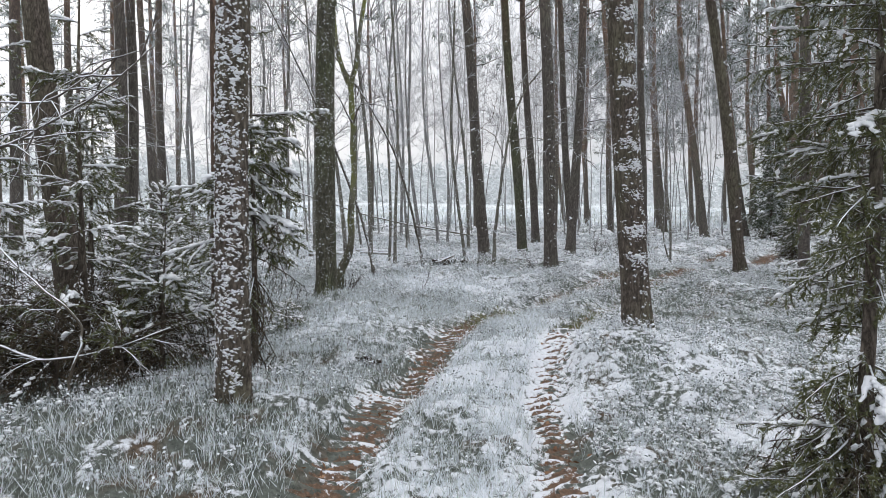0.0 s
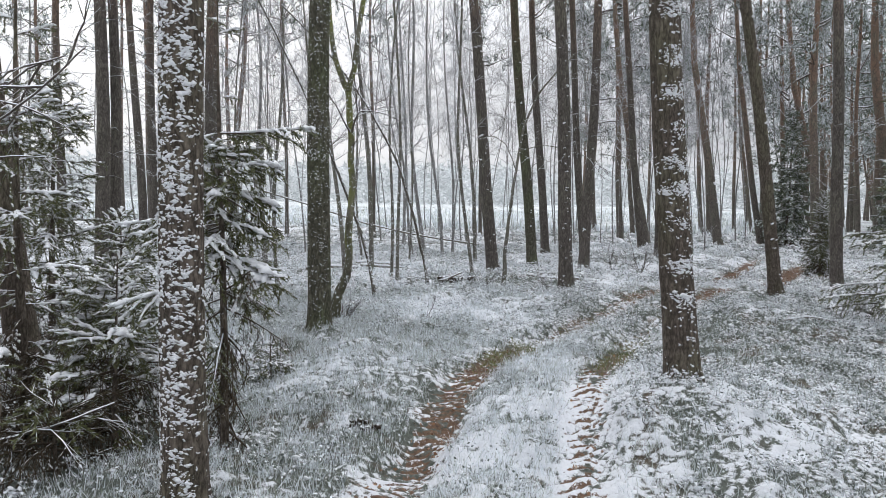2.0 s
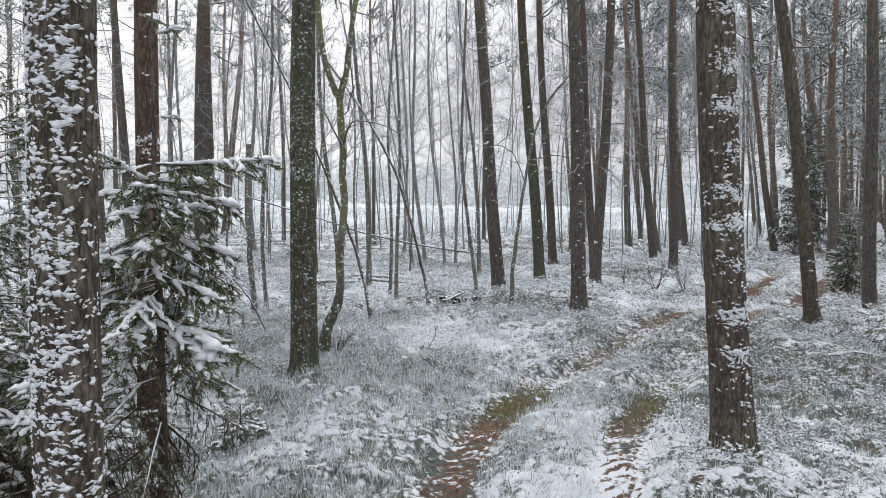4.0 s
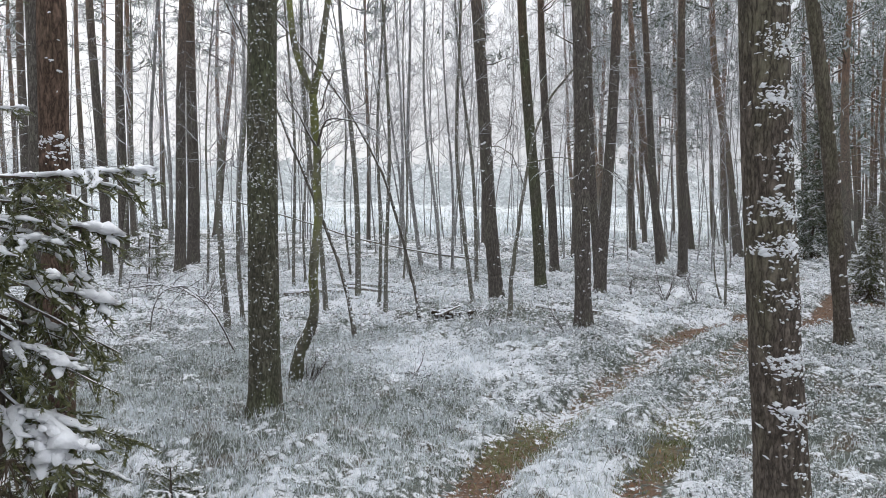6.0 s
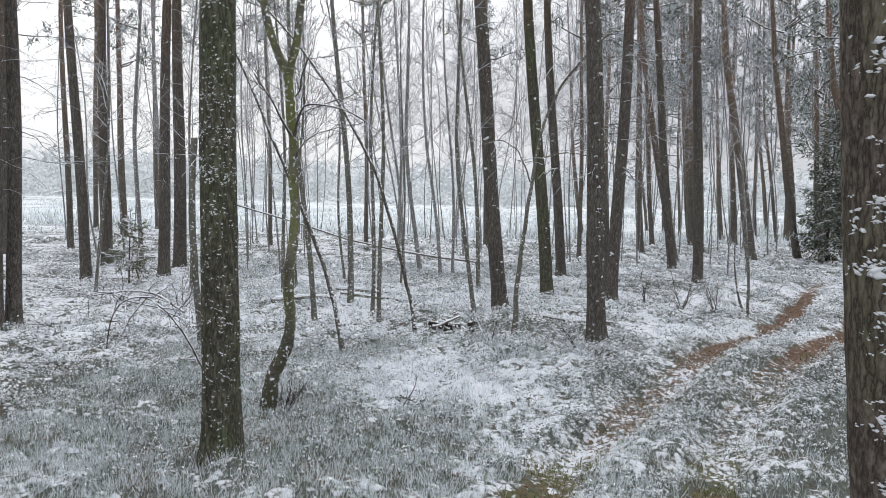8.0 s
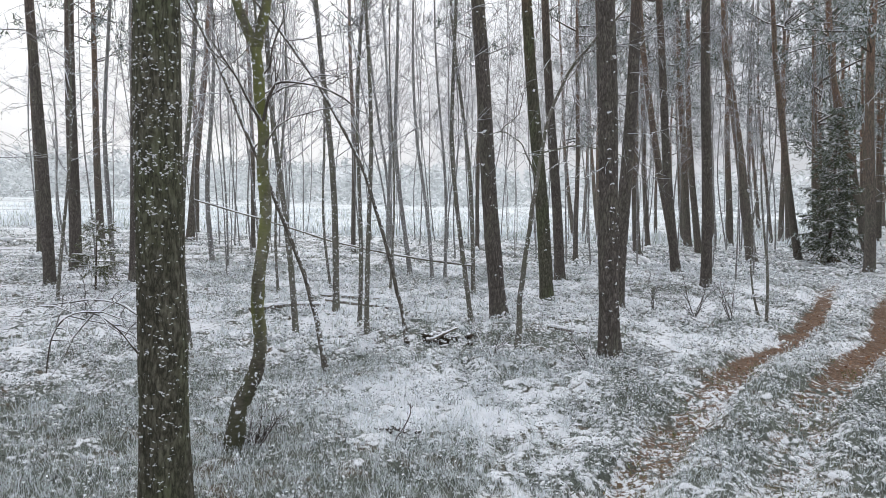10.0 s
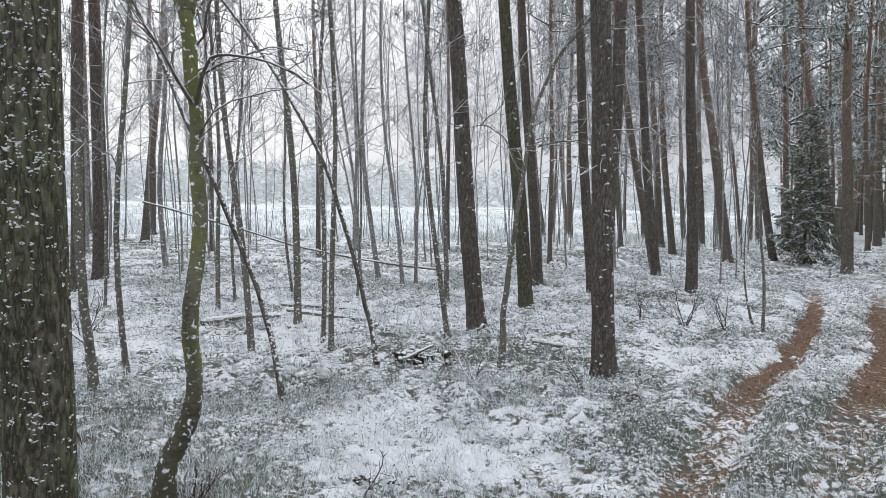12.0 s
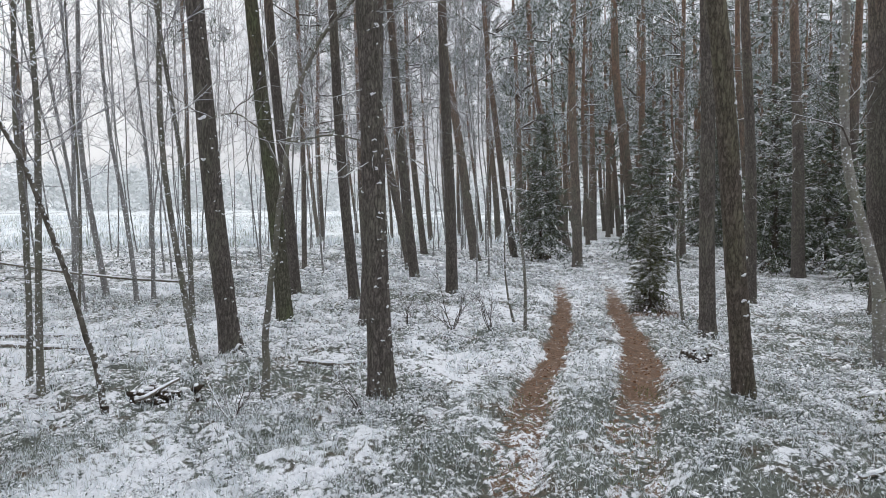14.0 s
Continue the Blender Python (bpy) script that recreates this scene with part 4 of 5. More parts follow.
pine(18.84, 42.67, 0.182, -0.109, crown_from=6.5, crown_scale=1.1)
pine(13.19, 30.62, 0.134, -0.192, crown_from=6.5, crown_scale=1.1)
pine(17.16, 32.92, 0.169, -0.269, dead=0, h=17)
alder(5.09, 15.69, 0.026, -0.071, h=3.4, name="sapling", label="thin crooked bare sapling beside the track", group="saplings")
pine(4.84, 11.38, 0.09, -0.167, label="leaning pine at the bend of the wheel track", rugged=0.05, sides=48, rings=110, snow=(220, -20, 0.7, 0.014, ()), dead=0, high=True)
pine(7.54, 14.61, 0.111, -0.071, rugged=0.05, sides=28, rings=70, dead=0, high=True)
pine(11.75, 17.78, 0.119, -0.077, high=True)
pine(17.88, 21.74, 0.184, -0.087)
pine(22.04, 23.03, 0.19, -0.064)
pine(12.61, 15.48, 0.199, -0.124, rugged=0.05, sides=28, rings=60, dead=0, high=True)
pine(19.16, 23.7, 0.13, -0.078)
pine(25.58, 42.97, 0.209, -0.057, crown_from=6.5, crown_scale=1.1)
alder(8.11, 15.74, 0.028, -0.081, h=5.2, name="sapling", label="thin crooked bare sapling beside the track", group="saplings")
pine(13.29, 26.49, 0.159, -0.056, crown_from=6.5, crown_scale=1.1)
pine(11.52, 37.44, 0.18, -0.108, crown_from=6.5, crown_scale=1.1)
pine(-3.68, 7.02, 0.13, -0.111, rugged=0.05, sides=32, rings=70, snow=(120, -30, 0.8, 0.016, ()), dead=0, high=True)
pine(-9.89, 16.23, 0.143, 0.026, high=True)
alder(-5.07, 17.74, 0.03, 0.018, h=8.8)
alder(-3.33, 18.16, 0.043, -0.035, h=9.6)
alder(-3.27, 19.15, 0.033, -0.02, h=9.0)
alder(-2.29, 19.73, 0.034, -0.1, h=9.0)
alder(-1.51, 25.22, 0.063, -0.03, h=10.8)
alder(-0.74, 22.64, 0.071, -0.091, h=11.3)
alder(0.13, 21.28, 0.044, -0.045, h=9.6)
alder(-1.22, 23.38, 0.049, -0.106, h=9.9)
pine(17.8, 29.2, 0.22, -0.16)
pine(21.9, 33.7, 0.19, -0.06, crown_from=6.5)

# ---- the wood behind: pines to both sides, a thicket of bare alders in front of the open field ----
wood_rng = np.random.default_rng(5)


def scatter(count, x0, x1, y0, y1, gap, taken):
    out, tries = [], 0
    while len(out) < count and tries < 20000:
        tries += 1
        x, y = wood_rng.uniform(x0, x1), wood_rng.uniform(y0, y1)
        if all((x - a) ** 2 + (y - b) ** 2 > gap * gap for a, b in taken):
            out.append((x, y))
            taken.append((x, y))
    return out


taken = [(o.location.x, o.location.y) for o in scene.objects if o.parent is None and o.type == "EMPTY"]
for x, y in scatter(20, -36, -9, 22, 42, 2.4, taken):
    pine(x, y, wood_rng.uniform(0.08, 0.15), wood_rng.normal(-0.02, 0.03), h=wood_rng.uniform(14, 18), crown_from=wood_rng.uniform(8.5, 10.5), dead=2 if y < 30 else 1, sides=7)
for x, y in scatter(88, 7, 60, 23, 66, 2.3, taken):
    pine(x, y, wood_rng.uniform(0.09, 0.18), wood_rng.normal(-0.08, 0.05), h=wood_rng.uniform(13, 18), crown_from=wood_rng.uniform(4.0, 7.2), crown_scale=wood_rng.uniform(1.0, 1.45), dead=1 if y < 42 else 0, sides=7)
for x, y in scatter(36, -9, 8, 19.5, 30, 0.75, taken):
    alder(x, y, wood_rng.uniform(0.014, 0.032), wood_rng.normal(-0.045, 0.05), h=wood_rng.uniform(9, 13))
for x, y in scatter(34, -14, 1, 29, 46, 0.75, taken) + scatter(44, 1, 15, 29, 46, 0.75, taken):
    alder(x, y, wood_rng.uniform(0.02, 0.036), wood_rng.normal(-0.03, 0.05), h=wood_rng.uniform(11, 16), mat=M_FARALDER, label="slim bare alder with rimed twigs and haze-pale bark at the edge of the field")
for x, y in scatter(16, -20, -5, 16, 34, 1.5, taken):
    alder(x, y, wood_rng.uniform(0.025, 0.05), wood_rng.normal(-0.02, 0.05), h=wood_rng.uniform(7, 11))
for x, y in ((-2.9, 28.5), (-6.5, 29.4), (1.4, 31.0), (4.4, 27.6)):
    pine(x, y, 0.075, -0.03, h=16, crown_from=6.6, crown_scale=1.0, dead=1, sides=7)
# behind and beside the path, closing the wood round the camera
for x, y in scatter(20, -26, 28, -26, -3, 3.2, taken) + scatter(10, -24, -6, -3, 14, 3.2, taken) + scatter(14, 8, 28, -3, 13, 3.2, taken):
    pine(x, y, wood_rng.uniform(0.1, 0.17), wood_rng.normal(-0.03, 0.03), h=wood_rng.uniform(13, 17), crown_scale=1.2, dead=0, sides=7, high="light")


def far_pinewood():
    """Deep pine wood closing the view beside the field: too far and too many to tell apart."""
    rng = np.random.default_rng(14)
    wood, leaf = Bag(), Bag()
    for i in range(330):
        a, d = radians(rng.uniform(27, 78)), rng.uniform(50, 120)
        x, y = d * math.sin(a), d * math.cos(a)
        h = rng.uniform(14, 20)
        g = float(land(x, y))
        tip = rng.normal(-0.06, 0.04) * h
        z = np.linspace(0, 1, 4)
        tube(wood, np.stack([x + tip * z, y + 0 * z, g - 0.2 + h * z], 1), np.linspace(0.19, 0.04, 4) * rng.uniform(0.7, 1.2), 5, cap=False)
        low = rng.uniform(0.12, 0.5)
        k = 110
        u = rng.uniform(0, 1, k) ** 0.8
        f = low + (1 - low) * u
        b = rng.uniform(0, 2 * np.pi, k)
        rad = 2.0 * (1.08 - u) * np.sqrt(rng.uniform(0.05, 1, k))
        c = np.stack([x + tip * f + rad * np.cos(b), y + rad * np.sin(b), g + h * f], 1)
        way = np.stack([np.cos(b), np.sin(b), rng.normal(0, 0.5, k)], 1)
        spikes(leaf, c, way, rng.uniform(0.5, 1.2, k), rng.uniform(0.12, 0.3, k), rng)
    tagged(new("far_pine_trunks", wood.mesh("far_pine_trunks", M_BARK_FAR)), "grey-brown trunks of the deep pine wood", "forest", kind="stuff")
    tagged(new("far_pine_crowns", leaf.mesh("far_pine_crowns", M_PINE, False)), "rimed grey-green crowns of the deep pine wood", "forest", kind="stuff")


far_pinewood()


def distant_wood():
    """The far side of the field: a low ridge of haze-pale trees, conical and round crowns mixed."""
    rng = np.random.default_rng(9)
    bag = Bag()
    for i in range(1250):
        a = rng.uniform(-1.25, 1.25)
        d = rng.uniform(200, 290)
        x, y = d * math.sin(a), d * math.cos(a)
        h = rng.uniform(6, 10) + (d - 200) * 0.085
        k = 64
        u = rng.uniform(0, 1, k) ** 0.8
        shape = 1.05 - u if rng.random() < 0.4 else np.sin(np.pi * (0.15 + 0.82 * u)) ** 0.6
        rad = h * rng.uniform(0.15, 0.26) * shape * np.sqrt(rng.uniform(0.1, 1, k))
        b = rng.uniform(0, 2 * np.pi, k)
        c = np.stack([x + rad * np.cos(b), y + rad * np.sin(b), -1.2 + h * u], 1)
        way = np.stack([np.cos(b), np.sin(b), rng.normal(0.3, 0.7, k)], 1)
        spikes(bag, c, way, h * rng.uniform(0.1, 0.2, k), h * rng.uniform(0.03, 0.08, k), rng)
    m, n, l, p = material("hazed_far_trees", 0.9, 0.1)
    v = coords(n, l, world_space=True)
    # pale base colour stands in for the haze over the field
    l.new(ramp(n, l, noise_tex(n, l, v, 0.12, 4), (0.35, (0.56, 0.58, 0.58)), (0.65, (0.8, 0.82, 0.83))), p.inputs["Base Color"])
    return tagged(new("distant_forest", bag.mesh("distant_forest", m, False)), "forest edge far across the field, coloured pale for haze", "forest", kind="stuff")


def field_reeds():
    """Tall rimed grass and brush standing over the snow of the open field."""
    rng = np.random.default_rng(19)
    k = 9000
    x, y = rng.uniform(-60, 45, k), 40 + 85 * rng.random(k) ** 1.6
    keep = (vnoise(x * 0.12, y * 0.25, 95) * 0.7 + 0.3 * rng.random(k) > 0.42) & (x < 0.55 * y)
    x, y = np.repeat(x[keep], 5), np.repeat(y[keep], 5)
    m = len(x)
    x, y = x + rng.normal(0, 0.35, m), y + rng.normal(0, 0.35, m)
    way = rng.normal(0, 0.3, (m, 3))
    way[:, 2] = 1
    bag = Bag()
    blades(bag, np.stack([x, y, land(x, y) - 0.05], 1), way, rng.uniform(0.25, 0.8, m), rng.uniform(0.03, 0.08, m), rng, 0.5)
    tagged(new("field_grass", bag.mesh("field_grass", M_GRASS, False)), "tall rimed grass and brush on the open field", "grass", kind="stuff")


field_reeds()
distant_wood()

# ---- spruces ----
near_spruce(-1.4, 5.15, 2.95, 0.7, 1, 30, 7, 0.38, "young spruce with snow-fanned drooping green boughs, brown twigs below", droop=62, stem=0.75, snow=0.95,
            heavy=True, profile=((0, 0.42, 0.15), (0.2, 0.45, 0.25), (0.34, 0.5, 0.5), (0.42, 0.48, 0.75), (0.56, 0.38, 0.8), (0.62, 0.28, 1), (0.66, 0.2, 0.15), (0.75, 0.2, 0.03), (1, 0.1, 0.1)),
            extra=((1.92, -12, 0.6, 4), (1.45, 186, 0.6, 14), (1.1, 192, 0.66, 24), (1.8, 40, 0.4, 8), (1.0, 60, 0.45, 26)))
near_spruce(-2.95, 5.75, 3.4, 0.85, 2, 20, 5, 0.27, "thin young spruce, snow on its upper boughs, brown below", droop=24, snow=1.0, heavy=True, profile=((0, 0.5, 0.5), (0.25, 0.55, 0.45), (0.5, 0.45, 0.5), (0.65, 0.38, 0.5), (0.75, 0.3, 0.2), (1, 0.1, 0.3)))
near_spruce(-3.95, 6.2, 3.2, 0.9, 3, 19, 5, 0.27, "thin young spruce, snow on its upper boughs, brown below", droop=24, snow=1.0, heavy=True, profile=((0, 0.5, 0.5), (0.25, 0.55, 0.45), (0.5, 0.45, 0.5), (0.65, 0.38, 0.5), (0.75, 0.3, 0.2), (1, 0.1, 0.3)))
near_spruce(-4.05, 8.1, 3.0, 0.85, 4, 15, 5, 0.25, droop=18, snow=1.0)
near_spruce(-2.15, 5.4, 1.25, 0.55, 5, 10, 5, 0.42, "waist-high spruce bush loaded with snow above, brown below", droop=10, snow=0.9, heavy=True)
near_spruce(-2.55, 6.3, 1.45, 0.7, 6, 12, 6, 0.38, "low spruce bush loaded with snow", droop=8, snow=1.0, heavy=True)
near_spruce(-3.5, 4.9, 1.1, 0.7, 7, 8, 5, 0.7, "low brown half-dead spruce bush", droop=14)
near_spruce(-2.75, 4.95, 0.7, 0.6, 12, 6, 5, 1.0, "low tangle of a dead brown spruce", droop=10, snow=0.15)
near_spruce(-3.3, 5.35, 0.8, 0.65, 13, 6, 5, 1.0, "low tangle of a dead brown spruce", droop=10, snow=0.15)
near_spruce(-2.2, 4.75, 0.5, 0.5, 14, 5, 5, 1.0, "low tangle of a dead brown spruce", droop=10, snow=0.15)
near_spruce(1.92, 3.15, 4.9, 0.5, 8, 34, 6, 0.06, "tall dark green spruce hung with clots of snow", droop=34, stem=0.7, snow=0.5,
            profile=((0, 0.55, 1), (0.1, 0.55, 1), (0.17, 0.4, 0.4), (0.22, 0.32, 0.5), (0.28, 0.46, 0.9), (0.45, 0.5, 0.9), (0.6, 0.42, 0.9), (1, 0.1, 0.9)))
near_spruce(-3.05, 5.1, 0.6, 0.6, 17, 8, 7, 1.0, "low tangle of a dead brown spruce", droop=12, snow=0.05)
near_spruce(-2.6, 5.6, 0.65, 0.6, 18, 8, 7, 1.0, "low tangle of a dead brown spruce", droop=12, snow=0.05)
near_spruce(1.9, 3.2, 0.55, 0.55, 15, 7, 6, 1.0, "low tangle of a dead brown spruce", droop=8, snow=0.3)
near_spruce(5.75, 9.75, 2.75, 0.95, 9, 15, 5, 0.15, "dense young spruce with drooping snowy boughs", droop=20)
near_spruce(8.48, 17.03, 1.95, 0.38, 10, 22, 10, 0.2, "small narrow spruce with browned lower boughs on bare litter", droop=24, snow=0.7)
near_spruce(-1.55, 6.9, 0.26, 0.18, 21, 5, 5, 0.0, "tiny spruce seedling half buried in rimed grass", droop=5)
near_spruce(-6.45, 18.1, 1.5, 0.62, 11, 9, 4, 0.1, "small snow-laden spruce among pines", droop=4)

FAR_SPRUCE = [spruce_meshes(500 + i, 6.0, 1.6, 24, 7, 0.03, 0.15, 0.4, 0.28, 0.1, 0.11) for i in range(3)]
spruce(13.83, 29.76, FAR_SPRUCE[0], 0.92, 10, "dark spruce standing in the pine wood, dusted with snow", "spruces of the wood")
spruce(18.75, 23.4, FAR_SPRUCE[1], 1.05, 60, "dark spruce standing in the pine wood, dusted with snow", "spruces of the wood")
spruce(22.3, 24.3, FAR_SPRUCE[2], 1.2, 100, "dark spruce standing in the pine wood, dusted with snow", "spruces of the wood")
spruce(19.4, 20.3, FAR_SPRUCE[0], 1.0, 150, "dark spruce standing in the pine wood, dusted with snow", "spruces of the wood")
spruce(17.2, 27.6, FAR_SPRUCE[1], 0.95, 200, "dark spruce standing in the pine wood, dusted with snow", "spruces of the wood")
spruce(25.5, 28.8, FAR_SPRUCE[2], 1.25, 240, "dark spruce standing in the pine wood, dusted with snow", "spruces of the wood")
spruce(16.3, 17.6, FAR_SPRUCE[2], 1.05, 20, "dark spruce standing in the pine wood, dusted with snow", "spruces of the wood")
# this one is added out of view on the right, to darken the ground
spruce(12.2, 12.6, FAR_SPRUCE[1], 1.15, 340, "dark spruce standing in the pine wood, dusted with snow", "spruces of the wood")
spruce(28.0, 36.0, FAR_SPRUCE[0], 1.3, 320, "dark spruce standing in the pine wood, dusted with snow", "spruces of the wood")


# ---- crooked alders and saplings, each with its own bends ----
def crooked(name, y, points, r0, r1, label, category="tree", mat=None, limbs=6, limb_len=1.2, seed=1, tips=(), first=0.5, group="", arms=(), foot=0.0):
    """A bent stem through (x, z) points in the plane at y, with single side branches; tips are extra stems that fork off."""
    rng = np.random.default_rng(seed)
    x0 = points[0][0]
    t = thing(name, x0, y, label, category, group)
    z0 = at_ground(x0, y)

    def stem(pts, ra, rb, part_name):
        q = np.linspace(0, len(pts) - 1, 8 * len(pts))
        k = np.arange(len(pts))
        raw = np.stack([np.interp(q, k, [a - x0 for a, _ in pts]), 0 * q, np.interp(q, k, [b - z0 for _, b in pts])], 1)
        for _ in range(8):
            raw[1:-1] = 0.25 * raw[:-2] + 0.5 * raw[1:-1] + 0.25 * raw[2:]
        raw[2:, 0] += 0.022 * (vnoise(q[2:] * 2.6, 0 * q[2:] + seed, 43) - 0.5)
        raw[:, 1] = 0.06 * np.sin(q * 1.7 + seed) * np.clip(q, 0, 1)
        bag = Bag()
        sides = 14
        rr = np.linspace(ra, rb, len(raw)) * (1 + 0.5 * np.exp(-np.arange(len(raw)) / 3.0) * (part_name == "trunk"))
        tube(bag, raw, rr, sides, rough=1 + 0.16 * (vnoise(np.arange(sides)[None, :] * 1.1, q[:, None] * 6 + seed, 41) - 0.5))
        return raw, part(part_name, bag.mesh(part_name, mat or M_ALDER), t)

    raw, _ = stem(points, r0, r1, "trunk")
    if foot:
        low = raw[raw[:, 2] < foot]
        bag = Bag()
        rr = np.linspace(r0 * 1.22, r0 * 0.94, len(low)) * (1 + 0.55 * np.exp(-np.arange(len(low)) / 3.0))
        rr[-2:] = rr[-2:] * (0.9, 0.6)
        tube(bag, low, rr, 16, rough=1 + 0.3 * (vnoise(np.arange(16)[None, :] * 0.9, np.arange(len(low))[:, None] * 0.9, 44) - 0.5))
        part("foot", bag.mesh("foot", M_FOOT), t, "dark crusted foot with a little snow")
    paths = [raw] + [stem(p, r1, r1 * 0.4, "fork_stem")[0] for p in tips]
    for arm in arms:
        q = np.linspace(0, len(arm) - 1, 14)
        p = np.stack([np.interp(q, np.arange(len(arm)), [a - x0 for a, _ in arm]), -0.04 * q, np.interp(q, np.arange(len(arm)), [b - z0 for _, b in arm])], 1)
        bag = Bag()
        tube(bag, p, np.linspace(0.013, 0.004, 14), 6, cap=False)
        for j in range(12):
            m = rng.integers(3, 13)
            sub = limb_path(rng, p[m], unit(p[m] - p[m - 1]) + rng.normal(0, 0.6, 3), rng.uniform(0.12, 0.4), 4, 0.2)
            tube(bag, sub, np.linspace(0.004, 0.002, 4), 3, cap=False)
        part("arm", bag.mesh("arm", M_TWIG), t, "long bare side branch lined with snow")
    for i in range(limbs):
        p = paths[i % len(paths)]
        k = int(len(p) * rng.uniform(first, 0.97))
        k = min(k, len(p) - 2)
        a = rng.uniform(0, 2 * np.pi)
        bag = Bag()
        length = limb_len * rng.uniform(0.4, 1.0)
        b = limb_path(rng, p[k], unit(p[k + 1] - p[k]) * 0.5 + np.array([np.cos(a), np.sin(a) * 0.7, rng.uniform(-0.2, 0.5)]), length, 8, 0.26)
        tube(bag, b, np.linspace(min(0.008, r1 * 0.6), 0.0025, 8), 5, cap=False)
        for j in range(int(4 + 6 * length)):
            m = rng.integers(1, 7)
            sub = limb_path(rng, b[m], unit(b[m] - b[m - 1]) + rng.normal(0, 0.7, 3), length * rng.uniform(0.15, 0.45), 4, 0.2)
            tube(bag, sub, np.linspace(0.004, 0.002, 4), 3, cap=False)
        part("branch", bag.mesh("branch", M_TWIG), t, "snow-lined branch")
    return t


crooked("alder_tree", 9.95, ((-1.5, -0.08), (-1.45, 0.3), (-1.37, 0.55), (-1.32, 0.72), (-1.31, 1.05), (-1.3, 1.4), (-1.28, 1.71), (-1.31, 2.47), (-1.34, 2.95)), 0.055, 0.038, "green-mossed alder with a dark crooked foot and forked top", mat=M_MOSSY, limbs=12, limb_len=0.9, seed=3, first=0.8, foot=0.72,
        arms=(((-1.29, 2.45), (-1.24, 2.63), (-1.18, 2.71), (-1.06, 2.71), (-0.88, 2.68), (-0.71, 2.61), (-0.56, 2.5)), ((-1.31, 2.45), (-1.39, 2.59), (-1.46, 2.74), (-1.6, 2.95))),
        tips=(((-1.34, 2.95), (-1.5, 3.3), (-1.62, 4.2), (-1.75, 5.6), (-1.9, 7.0)), ((-1.34, 2.95), (-1.25, 3.3), (-1.16, 4.2), (-1.0, 5.5), (-0.9, 7.2))))
crooked("alder_tree", 12.4, ((-1.2, 0.0), (-1.3, 0.5), (-1.47, 1.09), (-1.83, 2.06), (-2.14, 2.73), (-2.6, 3.71), (-3.3, 5.0)), 0.03, 0.013, "thin alder leaning far over with snow along its stem", limbs=8, seed=5, mat=M_LEANER)
crooked("alder_tree", 13.4, ((-0.36, 0.0), (-0.45, 0.5), (-0.57, 1.05), (-0.9, 2.18), (-1.44, 3.15), (-2.11, 4.04), (-3.0, 4.9)), 0.028, 0.013, "thin alder arching over, snow along its stem", limbs=8, seed=6, mat=M_LEANER)
crooked("alder_tree", 13.3, ((0.96, 0.1), (0.98, 0.9), (1.05, 1.63), (1.13, 2.37), (1.24, 2.97), (1.45, 3.45), (1.7, 3.8), (2.1, 4.2)), 0.033, 0.01, "dark crooked alder bending aside above a thin fork", limbs=9, limb_len=1.5, seed=7,
        tips=(((1.1, 2.2), (0.95, 2.6), (0.7, 2.75), (0.4, 2.65)), ((1.16, 2.5), (1.6, 2.62), (2.1, 2.5), (2.5, 2.35))))
crooked("snag", 12.49, ((-2.98, 0.0), (-3.03, 0.7), (-3.08, 1.5), (-3.12, 2.3), (-3.1, 2.6)), 0.042, 0.038, "broken-off dead alder snag with a splintered top", "dead tree", mat=M_ALDER, limbs=3, limb_len=0.5, seed=8)
crooked("birch_tree", 12.64, ((8.52, 0.0), (8.3, 0.9), (8.05, 1.7), (7.75, 2.6), (7.55, 3.6), (7.4, 5.2), (7.3, 7.5)), 0.08, 0.03, "leaning grey-white birch at the edge of dark spruces", mat=M_BIRCH, limbs=7, limb_len=1.2, seed=9, arms=(((7.72, 2.75), (7.51, 2.97), (7.14, 2.99), (6.68, 3.03), (6.3, 3.08)),))
crooked("sapling", 16.3, ((5.25, 0.1), (5.1, 0.5), (5.06, 1.2), (5.1, 2.0)), 0.02, 0.006, "thin crooked sapling beside the wheel track", "sapling", limbs=4, limb_len=0.6, seed=10)
crooked("bent_sapling", 4.5, ((-2.42, 0.1), (-2.35, 0.4), (-2.35, 0.55), (-2.43, 0.7), (-2.63, 0.88), (-2.95, 1.15)), 0.009, 0.006, "thin dead stem bent over and coated in snow", "sapling", limbs=2, limb_len=0.4, seed=11, mat=M_DEAD)


